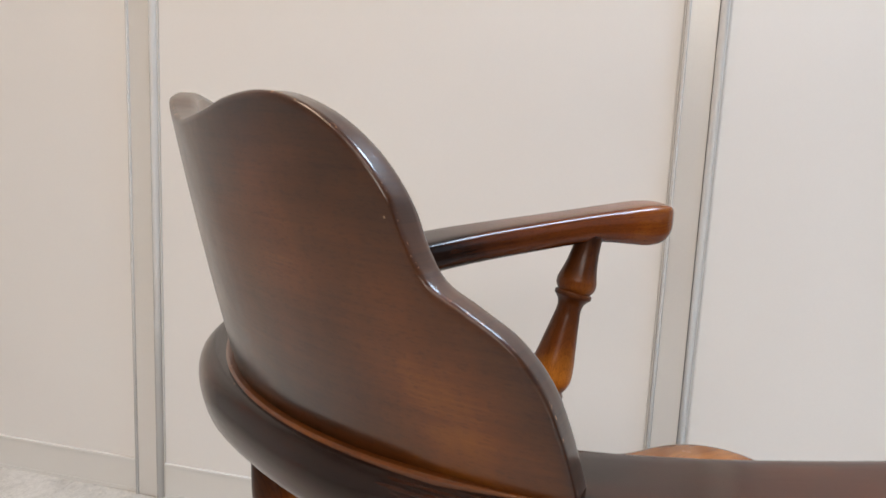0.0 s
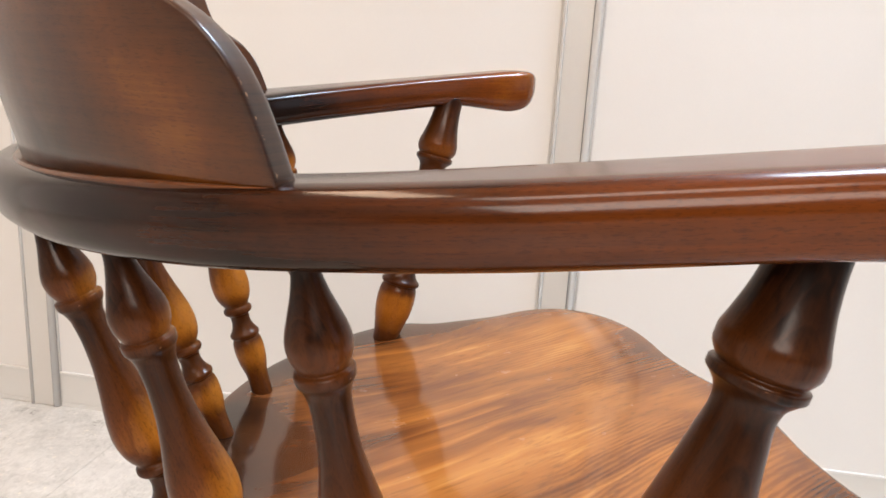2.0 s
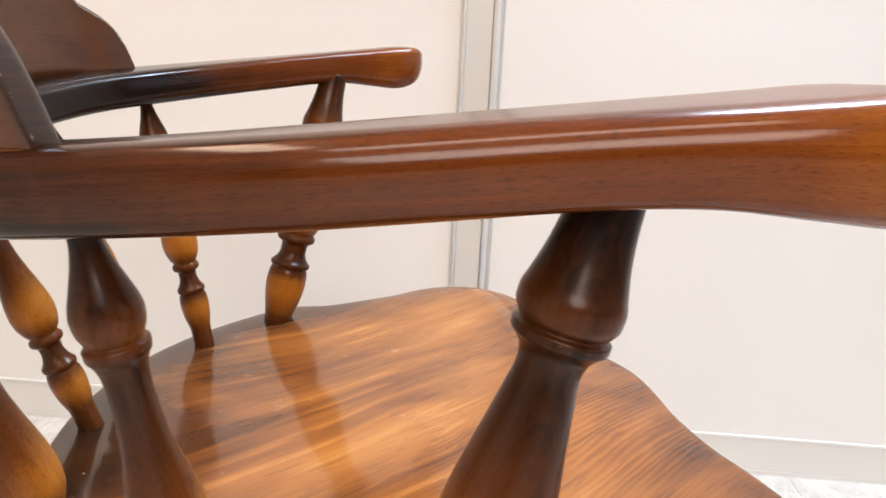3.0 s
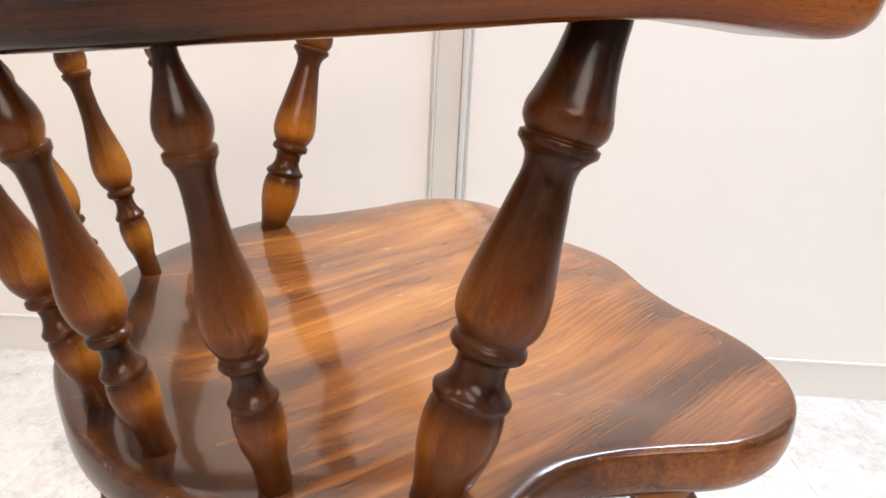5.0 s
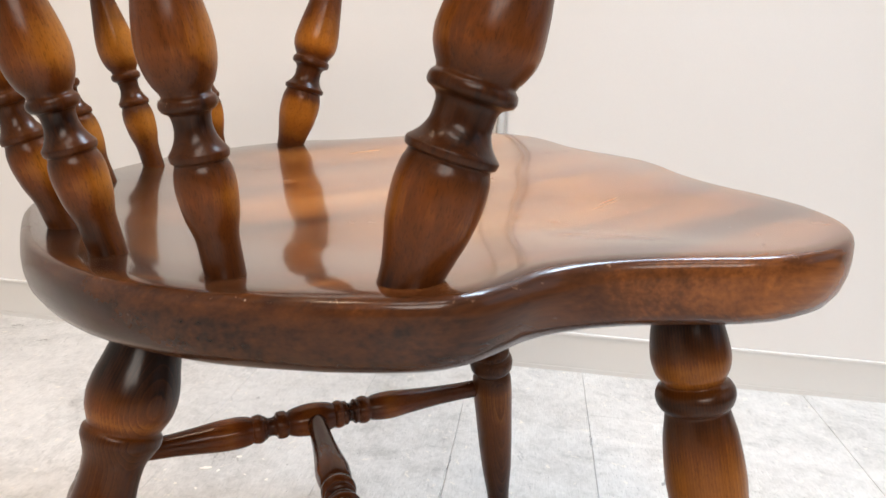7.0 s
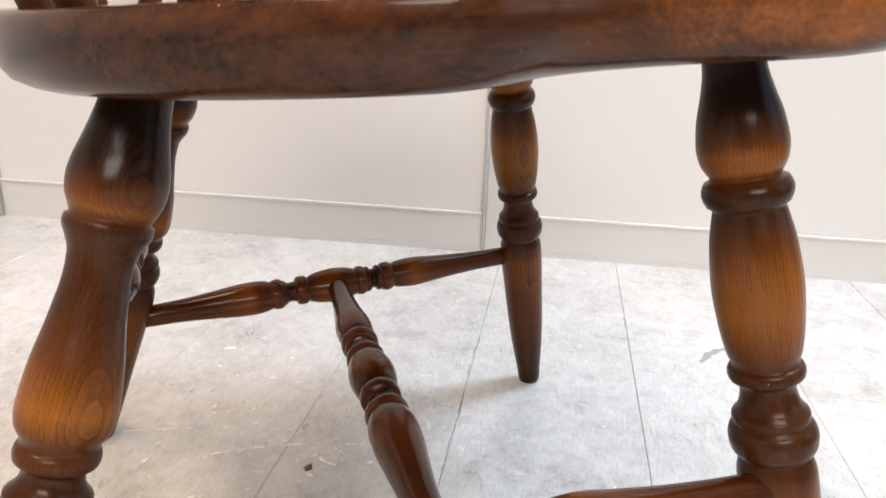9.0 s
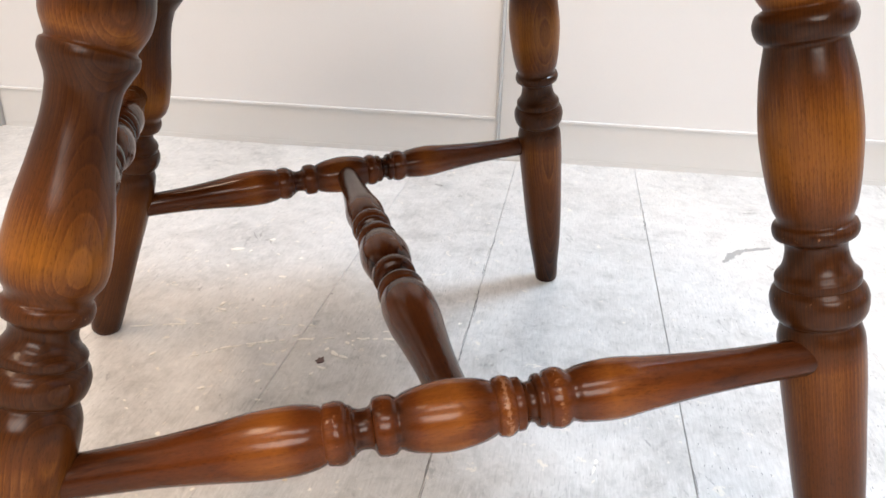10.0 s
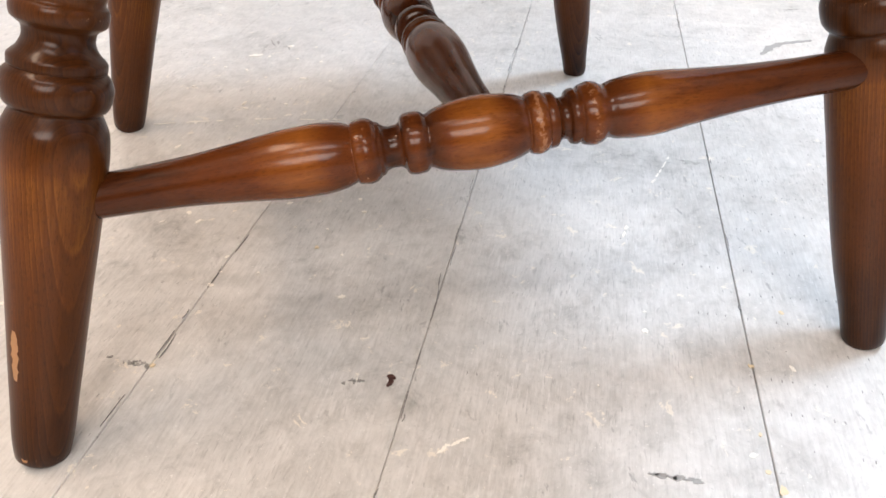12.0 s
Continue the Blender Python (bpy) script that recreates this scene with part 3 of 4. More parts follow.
    bm = bmesh.new()
    bm.from_mesh(ob.data)
    bmesh.ops.recalc_face_normals(bm, faces=bm.faces)
    bm.to_mesh(ob.data)
    bm.free()


def arm_rail():
    """The bent rail that forms the back bow and both arms: sections swept from one arm's end to the other's."""
    # half: outer u, v; inner u, v; drop of the underside; squeeze of the section towards the tip
    half = [
        ((-0.2405, 0.0), (-0.188, 0.0), 0, 1),
        ((-0.2295, 0.068), (-0.178, 0.055), 0, 1),
        ((-0.2045, 0.127), (-0.157, 0.102), 0, 1),
        ((-0.170, 0.182), (-0.126, 0.147), 0, 1),
        ((-0.1235, 0.2275), (-0.086, 0.185), 0, 1),
        ((-0.076, 0.256), (-0.047, 0.208), 0, 1),
        ((-0.028, 0.277), (-0.010, 0.223), 0, 1),
        ((0.020, 0.292), (0.030, 0.236), 0, 1),
        ((0.066, 0.306), (0.070, 0.248), 0, 1),
        ((0.100, 0.318), (0.100, 0.256), 0.002, 1),
        ((0.132, 0.329), (0.130, 0.262), 0.008, 1),
        ((0.158, 0.334), (0.155, 0.266), 0.013, 1),
        ((0.174, 0.330), (0.171, 0.270), 0.013, 0.93),
        ((0.182, 0.322), (0.1805, 0.277), 0.010, 0.80),
        ((0.187, 0.311), (0.1865, 0.287), 0.006, 0.54),
    ]
    rows = [np.array([*o, *i, d, q]) for o, i, d, q in half]
    full = [r * np.array([1, -1, 1, -1, 1, 1]) for r in reversed(rows[1:])] + rows
    path = smooth_curve(full, 6)
    # section: (across 0 outer .. 1 inner, height 0 under .. 1 top)
    sec = [(0.01, 0.42), (0.0, 0.60), (0.012, 0.74), (0.045, 0.87), (0.10, 0.955), (0.17, 0.992), (0.25, 1.0), (0.5, 1.0), (0.84, 0.985), (0.94, 0.92), (0.985, 0.80), (1.0, 0.60),
           (1.0, 0.36), (0.985, 0.22), (0.93, 0.09), (0.84, 0.02), (0.5, 0.0), (0.24, 0.0), (0.13, 0.035), (0.055, 0.16)]
    sec = [tuple(p) for p in smooth_curve(sec, 3, True)]
    m, verts, tone, wear, grain, arc, last = len(sec), [], [], [], [], 0.0, None
    for row in path:
        o, i, drop, sq = row[:2], row[2:4], row[4], row[5]
        mid_u = (o[0] + i[0]) / 2
        up = lift((o[1] + i[1]) / 2)
        top, low = rail_top(mid_u) + up, rail_under(mid_u) - drop + up
        zc = (top + low) / 2
        mid = (o + i) / 2
        arc += 0.0 if last is None else float(np.linalg.norm(mid - last))
        last = mid
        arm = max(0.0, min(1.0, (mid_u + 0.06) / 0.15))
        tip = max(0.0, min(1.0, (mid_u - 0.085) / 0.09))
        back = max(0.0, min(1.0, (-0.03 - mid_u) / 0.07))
        for a, h in sec:
            p = o + (i - o) * a
            z = low + (top - low) * h
            verts.append((p[0], p[1], zc + (z - zc) * sq))
            grain.append((arc, a * 0.052, h * 0.032))
            # lower tone on underside, top, inner side and back bow, higher towards the tips
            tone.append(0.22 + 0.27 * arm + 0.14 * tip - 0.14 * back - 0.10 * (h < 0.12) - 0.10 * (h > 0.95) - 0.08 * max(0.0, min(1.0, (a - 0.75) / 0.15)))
            wear.append(0.0)
    k = len(path)
    faces = [(i * m + j, i * m + (j + 1) % m, (i + 1) * m + (j + 1) % m, (i + 1) * m + j) for i in range(k - 1) for j in range(m)]
    faces += [tuple(range(m)), tuple(reversed(range((k - 1) * m, k * m)))]
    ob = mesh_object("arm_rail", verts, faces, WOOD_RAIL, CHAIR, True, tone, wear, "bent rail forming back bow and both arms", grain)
    bm = bmesh.new()
    bm.from_mesh(ob.data)
    bmesh.ops.recalc_face_normals(bm, faces=bm.faces)
    bm.to_mesh(ob.data)
    bm.free()


CENTRE_U = 0.06


def crest_radius(z):
    h = z - 0.662
    return 0.2805 + 0.27 * h - 0.25 * h * h


def crest_tone(a, f):
    """Rubbed orange over the lobes and the shoulders, dark at the middle and along the foot."""
    lobe = math.exp(-((abs(a) - 32) / 10) ** 2 - ((f - 0.62) / 0.30) ** 2)
    shoulder = math.exp(-((abs(a) - 50) / 8) ** 2 - ((f - 0.25) / 0.5) ** 2)
    return 0.13 + 0.34 * lobe + 0.44 * shoulder


def crest():
    """The bent back board on the rail, leaning out, with a low middle lobe, two high lobes and swept shoulders."""
    tops = [(0, 0.801), (6, 0.798), (12, 0.791), (18, 0.7875), (22.4, 0.789), (26.7, 0.792), (30.4, 0.796), (34.6, 0.7985), (37.8, 0.7975), (41.1, 0.792), (44, 0.7815),
            (46.0, 0.768), (46.9, 0.7545), (48.2, 0.7425), (50.6, 0.7355), (53.3, 0.727), (55.3, 0.7145), (56.5, 0.6985), (57.4, 0.680)]
    half = smooth_curve(tops, 5)
    line = [(-a, z) for a, z in reversed(half[1:])] + [tuple(p) for p in half]
    levels = [0, 0.12, 0.25, 0.4, 0.55, 0.7, 0.82, 0.92, 0.975, 0.99, 1.0]
    thick = 0.0132
    cols = []
    for a, ztop in line:
        c, s = math.cos(radians(a)), math.sin(radians(a))
        low = rail_top(CENTRE_U - 0.28 * c) - 0.004 + lift(0.28 * s)
        col = []

        def at(z, inset):
            r = crest_radius(z) - inset
            return (CENTRE_U - r * c, r * s, z)

        h = max(ztop - low, 0.002)
        edge = min(0.0020, h * 0.3)
        for f in levels:
            z = low + h * f
            inset = 0.0
            if z > ztop - edge:
                z2 = ztop - edge
                k = (z - z2) / edge if edge else 0
                inset = edge * (1 - math.sqrt(max(0, 1 - k * k)))
            col.append((*at(z, inset), crest_tone(a, f), 0.20 if f > 0.995 else (0.05 if f > 0.98 else 0)))
        for w in (0.25, 0.5, 0.75, 0.9, 1.0):
            dz = 0 if w < 0.9 else (-0.0008 if w < 1 else -0.003)
            col.append((*at(ztop + dz, thick * w), 0.16, 0))
        for f in reversed(levels[:-1]):
            col.append((*at(min(low + h * f, ztop - 0.003), thick), 0.3, 0))
        cols.append(col)
    m = len(cols[0])
    flat = [v for c in cols for v in c]
    faces = [(i * m + j, i * m + (j + 1) % m, (i + 1) * m + (j + 1) % m, (i + 1) * m + j) for i in range(len(cols) - 1) for j in range(m)]
    faces += [tuple(range(m)), tuple(reversed(range((len(cols) - 1) * m, len(cols) * m)))]
    ob = mesh_object("backrest", [v[:3] for v in flat], faces, WOOD_CREST, CHAIR, True, [v[3] for v in flat], [v[4] for v in flat], "bent back board with scalloped top and worn edges",
                     [(0.3 * math.atan2(v[1], CENTRE_U - v[0]), 0.06 * v[2], v[2]) for v in flat])
    bm = bmesh.new()
    bm.from_mesh(ob.data)
    bmesh.ops.recalc_face_normals(bm, faces=bm.faces)
    bm.to_mesh(ob.data)
    bm.free()


def bead():
    """The narrow ledge at the foot of the back board, its edge rubbed pale."""
    verts, tone, wear, grain = [], [], [], []
    sec = [(-0.004, -0.003), (0.0042, -0.003), (0.0044, 0.0012), (0.0034, 0.0022), (-0.004, 0.0022)]
    steps = 90
    for i in range(steps + 1):
        a = radians(-56.8 + 113.6 * i / steps)
        c, q = math.cos(a), math.sin(a)
        z = rail_top(CENTRE_U - 0.28 * c) + lift(0.28 * q)
        thin = min(1.0, 0.15 + 0.12 * min(i, steps - i))
        for k, (out, up) in enumerate(sec):
            rad = crest_radius(z) + (out * thin if out > 0 else out)
            verts.append((CENTRE_U - rad * c, rad * q, z + up * thin))
            tone.append((0.1, 0.15, 0.48, 0.42, 0.1)[k])
            wear.append(0.0)
            grain.append((0.3 * a, 0.01 * out, up))
    m = len(sec)
    faces = [(i * m + j, i * m + (j + 1) % m, (i + 1) * m + (j + 1) % m, (i + 1) * m + j) for i in range(steps) for j in range(m)]
    faces += [tuple(range(m)), tuple(reversed(range(steps * m, (steps + 1) * m)))]
    ob = mesh_object("bead", verts, faces, WOOD_CREST, CHAIR, False, tone, wear, "narrow ledge with a rubbed edge at the foot of the back board", grain)
    bm = bmesh.new()
    bm.from_mesh(ob.data)
    bmesh.ops.recalc_face_normals(bm, faces=bm.faces)
    bm.to_mesh(ob.data)
    bm.free()


seat()
arm_rail()
crest()
bead()

ARM_POST = [(-0.06, 0.0120), (0.0, 0.0126), (0.02, 0.0130), (0.053, 0.0145), (0.12, 0.0178), (0.17, 0.0187), (0.208, 0.0180), (0.229, 0.0166), (0.231, 0.0170),
            (0.234, 0.0183), (0.246, 0.0188), (0.249, 0.0184), (0.258, 0.0163), (0.273, 0.0138), (0.295, 0.0122), (0.318, 0.0122), (0.331, 0.0134), (0.336, 0.0150), (0.340, 0.0168), (0.350, 0.0179), (0.362, 0.0174), (0.368, 0.0162), (0.371, 0.0158),
            (0.39, 0.0180), (0.415, 0.0203), (0.438, 0.0209), (0.475, 0.0202), (0.549, 0.0174), (0.663, 0.0131), (0.711, 0.0116), (0.735, 0.0124), (0.756, 0.0158),
            (0.765, 0.0178), (0.777, 0.0178), (0.783, 0.0158), (0.789, 0.0168), (0.808, 0.0189), (0.826, 0.0190), (0.852, 0.0175), (0.909, 0.0145), (0.969, 0.0128), (1.02, 0.0122)]
ARM_TONE = [(0, 0.22), (0.05, 0.46), (0.13, 0.66), (0.18, 0.56), (0.215, 0.26), (0.25, 0.18), (0.35, 0.2), (0.375, 0.28), (0.42, 0.62), (0.46, 0.56), (0.53, 0.40), (0.60, 0.28), (0.68, 0.2), (0.77, 0.2), (0.795, 0.40), (0.83, 0.36), (0.87, 0.20), (1.0, 0.10)]
SPINDLE = [(-0.06, 0.0086), (0.0, 0.0088), (0.076, 0.0091), (0.137, 0.0119), (0.186, 0.0128), (0.216, 0.0121), (0.232, 0.0109), (0.234, 0.0113), (0.237, 0.0121), (0.249, 0.0124),
           (0.252, 0.0120), (0.262, 0.0104), (0.278, 0.0087), (0.298, 0.0078), (0.314, 0.0080), (0.323, 0.0089), (0.327, 0.0106), (0.338, 0.0120), (0.348, 0.0116), (0.353, 0.0104), (0.356, 0.0100), (0.376, 0.0125),
           (0.410, 0.0150), (0.442, 0.0157), (0.476, 0.0151), (0.515, 0.0136), (0.576, 0.0108), (0.636, 0.0087), (0.700, 0.0079), (0.744, 0.0083), (0.770, 0.0100),
           (0.781, 0.0115), (0.795, 0.0117), (0.798, 0.0112), (0.802, 0.0099), (0.808, 0.0104), (0.828, 0.0121), (0.848, 0.0125), (0.867, 0.0118), (0.891, 0.0101), (0.937, 0.0068), (0.969, 0.0054), (1.06, 0.0050)]
SPINDLE_TONE = [(0, 0.26), (0.08, 0.36), (0.17, 0.74), (0.205, 0.48), (0.225, 0.28), (0.25, 0.30), (0.30, 0.18), (0.34, 0.28), (0.37, 0.38), (0.43, 0.78), (0.48, 0.66), (0.54, 0.44), (0.62, 0.28), (0.7, 0.20), (0.78, 0.26), (0.81, 0.62), (0.84, 0.50), (0.875, 0.24), (1.0, 0.10)]
FRONT_LEG = [(0.0, 0.0100), (0.006, 0.0121), (0.05, 0.0138), (0.146, 0.0178), (0.238, 0.0200), (0.326, 0.0213), (0.41, 0.0224), (0.448, 0.0222), (0.466, 0.0206), (0.475, 0.0194),
             (0.479, 0.0216), (0.490, 0.0240), (0.505, 0.0247), (0.518, 0.0234), (0.524, 0.0214), (0.526, 0.0208), (0.528, 0.0213), (0.536, 0.0214), (0.539, 0.0208), (0.546, 0.0182), (0.560, 0.0160), (0.574, 0.0152), (0.583, 0.0160),
             (0.587, 0.0184), (0.590, 0.0203), (0.598, 0.0211), (0.606, 0.0203), (0.609, 0.0184), (0.611, 0.0181), (0.626, 0.0202), (0.673, 0.0231), (0.719, 0.0243), (0.78, 0.0226), (0.815, 0.0198), (0.825, 0.0190),
             (0.831, 0.0218), (0.847, 0.0238), (0.861, 0.0218), (0.866, 0.0182), (0.873, 0.0198), (0.885, 0.0223), (0.905, 0.0236), (0.939, 0.0220), (0.970, 0.0186), (1.0, 0.0161), (1.06, 0.0150)]
FRONT_TONE = [(0, 0.10), (0.15, 0.26), (0.3, 0.42), (0.42, 0.52), (0.46, 0.22), (0.52, 0.22), (0.6, 0.2), (0.63, 0.46), (0.69, 0.66), (0.74, 0.62), (0.78, 0.46), (0.815, 0.20), (0.85, 0.14), (0.875, 0.62), (0.90, 0.60), (0.93, 0.22), (0.96, 0.06), (1, 0.0)]
BACK_LEG = [(0.0, 0.0118), (0.008, 0.0145), (0.097, 0.0175), (0.257, 0.0213), (0.365, 0.0242), (0.42, 0.0252), (0.446, 0.0245), (0.463, 0.0218), (0.470, 0.0204), (0.474, 0.0228),
            (0.484, 0.0248), (0.496, 0.0254), (0.508, 0.0241), (0.514, 0.0219), (0.5155, 0.0212), (0.5175, 0.0219), (0.525, 0.0220), (0.528, 0.0213), (0.536, 0.0180), (0.549, 0.0158), (0.558, 0.0163), (0.563, 0.0188), (0.567, 0.0208), (0.577, 0.0216), (0.585, 0.0208), (0.588, 0.0195),
            (0.591, 0.0194), (0.610, 0.0237), (0.629, 0.0250), (0.676, 0.0236), (0.747, 0.0187), (0.80, 0.0163), (0.822, 0.0167), (0.845, 0.0205), (0.855, 0.0221), (0.864, 0.0218),
            (0.868, 0.0198), (0.874, 0.0208), (0.893, 0.0240), (0.911, 0.0248), (0.931, 0.0238), (0.958, 0.0211), (1.0, 0.0178), (1.06, 0.0160)]
BACK_TONE = [(0, 0.12), (0.1, 0.28), (0.3, 0.46), (0.40, 0.50), (0.455, 0.22), (0.5, 0.24), (0.55, 0.2), (0.6, 0.40), (0.64, 0.72), (0.69, 0.50), (0.76, 0.24), (0.86, 0.20), (0.88, 0.60), (0.90, 0.42), (0.925, 0.12), (0.95, 0.04), (1, 0.0)]
STRETCHER = [(0.0, 0.0102), (0.05, 0.0106), (0.113, 0.0115), (0.184, 0.0139), (0.250, 0.0164), (0.285, 0.0167), (0.312, 0.0155), (0.324, 0.0140), (0.3265, 0.0136), (0.329, 0.0146),
             (0.336, 0.0150), (0.343, 0.0154), (0.351, 0.0148), (0.3565, 0.0134), (0.358, 0.0128), (0.362, 0.0124), (0.366, 0.0108), (0.374, 0.0098), (0.383, 0.0100), (0.3885, 0.0112),
             (0.391, 0.0132), (0.395, 0.0143), (0.405, 0.0147), (0.415, 0.0143), (0.420, 0.0130), (0.422, 0.0126), (0.430, 0.0140), (0.450, 0.0160), (0.487, 0.0175), (0.525, 0.0160),
             (0.545, 0.0138), (0.549, 0.0130), (0.551, 0.0140), (0.556, 0.0147), (0.562, 0.0151), (0.568, 0.0147), (0.573, 0.0138), (0.575, 0.0130), (0.578, 0.0133), (0.585, 0.0131), (0.588, 0.0118),
             (0.594, 0.0100), (0.601, 0.0104), (0.604, 0.0126), (0.611, 0.0134), (0.615, 0.0128), (0.617, 0.0126), (0.620, 0.0140), (0.626, 0.0147), (0.633, 0.0152), (0.642, 0.0146),
             (0.649, 0.0130), (0.652, 0.0127), (0.664, 0.0140), (0.710, 0.0154), (0.765, 0.0135), (0.855, 0.0108), (0.934, 0.0098), (1.0, 0.0097)]
STRETCHER_TONE = [(0, 0.22), (0.1, 0.28), (0.2, 0.38), (0.27, 0.60), (0.31, 0.34), (0.335, 0.46), (0.36, 0.26), (0.375, 0.18), (0.405, 0.46), (0.425, 0.26), (0.455, 0.54), (0.50, 0.62), (0.54, 0.28), (0.56, 0.50), (0.595, 0.18), (0.635, 0.48), (0.655, 0.30), (0.70, 0.62), (0.76, 0.46), (0.85, 0.32), (0.93, 0.26), (1, 0.20)]

ring_wear = [(0.255, 0.012, 0.14), (0.34, 0.014, 0.12), (0.785, 0.012, 0.12)]
# light on the inner sides of posts and spindles is painted into the tone
arm_post = lathe_mesh("arm_post", [(t, r * 1.05) for t, r in ARM_POST], 0.2267, [(t, v * 1.12) for t, v in ARM_TONE], [(0.252, 0.01, 0.14), (0.357, 0.014, 0.1), (0.77, 0.012, 0.12)], lit_side=0.36)
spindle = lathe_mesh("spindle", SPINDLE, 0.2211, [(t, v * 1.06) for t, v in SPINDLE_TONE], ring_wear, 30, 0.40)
front_leg = lathe_mesh("front_leg", FRONT_LEG, 0.4223, FRONT_TONE, [(0.513, 0.012, 0.13), (0.598, 0.01, 0.13)], 40, mat=WOOD_RINGED)
back_leg = lathe_mesh("back_leg", [(t, r * 0.94) for t, r in BACK_LEG], 0.4072, BACK_TONE, [(0.577, 0.012, 0.15), (0.5, 0.014, 0.13), (0.86, 0.008, 0.14), (0.0, 0.06, 0.14)], 40, mat=WOOD_RINGED)
rail = lathe_mesh("stretcher", [(t, r * 1.05) for t, r in STRETCHER], 0.3886, [(t, v * 1.14) for t, v in STRETCHER_TONE], [(0.341, 0.012, 0.17), (0.405, 0.012, 0.18), (0.562, 0.012, 0.34), (0.632, 0.012, 0.24)], 32, mat=WOOD_STRETCHER)
far_rail = lathe_mesh("stretcher", STRETCHER, 0.3886, STRETCHER_TONE, [(0.341, 0.012, 0.13), (0.405, 0.012, 0.14), (0.632, 0.012, 0.15)], 32, mat=WOOD_STRETCHER)
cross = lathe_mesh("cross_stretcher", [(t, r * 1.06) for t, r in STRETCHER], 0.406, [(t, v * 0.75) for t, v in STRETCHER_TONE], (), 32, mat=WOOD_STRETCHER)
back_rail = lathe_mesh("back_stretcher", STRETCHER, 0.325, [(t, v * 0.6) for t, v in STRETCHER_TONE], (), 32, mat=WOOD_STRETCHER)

for k, side in enumerate((-1, 1)):
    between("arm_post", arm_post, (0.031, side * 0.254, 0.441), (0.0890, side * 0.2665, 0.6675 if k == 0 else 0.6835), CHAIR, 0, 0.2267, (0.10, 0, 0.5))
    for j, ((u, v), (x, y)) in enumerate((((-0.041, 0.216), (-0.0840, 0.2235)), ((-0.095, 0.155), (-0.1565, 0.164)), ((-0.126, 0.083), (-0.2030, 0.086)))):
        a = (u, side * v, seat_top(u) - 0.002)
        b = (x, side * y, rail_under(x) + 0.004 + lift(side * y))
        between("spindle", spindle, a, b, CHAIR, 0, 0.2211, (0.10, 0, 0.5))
    between("front_leg", front_leg, (0.3012 if k == 0 else 0.295, side * 0.239, 0.0), (0.219, side * 0.177, 0.410), CHAIR, 1.55 + k)
    between("back_leg", back_leg, (-0.188, side * 0.214, 0.0), (-0.0775, side * 0.140, 0.386), CHAIR, face=(0.106, side * 0.62, 0))
    rear, fore = ((-0.131, -0.1873, 0.1378), (0.2622, -0.2193, 0.1775)) if k == 0 else ((-0.135, 0.187, 0.138), (0.258, 0.2190, 0.1710))
    between("side_stretcher", rail if k == 0 else far_rail, rear, fore, CHAIR, 0.3 + k)


def bare_patch(leg, profile, length, t0, t1, a0, a1, seed):
    """A spot where the finish has come off a leg: a thin ragged film on its surface."""
    rr = random.Random(seed)
    n, verts = 14, []
    edge = [(t0 + (t1 - t0) * i / n, (a0 + a1) / 2 + (a1 - a0) / 2 * sgn * math.sin(math.pi * (0.08 + 0.84 * i / n)) ** 0.6 * rr.uniform(0.5, 1.1)) for sgn in (-1, 1) for i in (range(n + 1) if sgn < 0 else range(n, -1, -1))]
    for t, a in edge:
        rad = float(np.interp(t, *zip(*profile))) + 0.0003
        verts.append((rad * math.cos(a), rad * math.sin(a), t * length))
    rows = n + 1
    faces = [(i, i + 1, 2 * rows - 2 - i, 2 * rows - 1 - i) for i in range(n)]
    ob = mesh_object("bare_patch", verts, faces, BARE, leg, False, label="bare tan patch in the finish")
    return ob


near_leg = [o for o in CHAIR.children if o.name.startswith("back_leg")][0]
BACK = [(t, q * 0.94) for t, q in BACK_LEG]
bare_patch(near_leg, BACK, 0.4072, 0.135, 0.205, radians(-84), radians(-66), 3)
bare_patch(near_leg, BACK, 0.4072, 0.012, 0.026, radians(-70), radians(-52), 5)
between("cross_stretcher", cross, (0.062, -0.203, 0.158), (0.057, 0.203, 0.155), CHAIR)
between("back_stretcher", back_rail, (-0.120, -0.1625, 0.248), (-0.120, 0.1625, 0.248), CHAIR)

# ---- floor boards and marks ----
FLOOR = tagged(box("floor", (5.8, 10.4, 0.05), (0.0, -4.95, -0.0295), JOINT), "old white-painted board floor, scuffed and stained, with dark joints", "floor", kind="structure")
FLOOR.matrix_world = ROOM_FRAME
rng = random.Random(4)


def board_mesh(w, l):
    """A floor board with softly broken edges, its top at z=0."""
    bm = bmesh.new()
    bmesh.ops.create_cube(bm, size=1, matrix=Matrix.Translation((0, 0, -0.002)) @ Matrix.Diagonal((w, l, 0.004, 1)))
    top = [e for e in bm.edges if all(v.co.z > -0.001 for v in e.verts)]
    bmesh.ops.bevel(bm, geom=top, offset=0.0006, segments=1, affect="EDGES")
    me = bpy.data.meshes.new("floor_board")
    bm.to_mesh(me)
    bm.free()
    me.materials.append(BOARD)
    return me


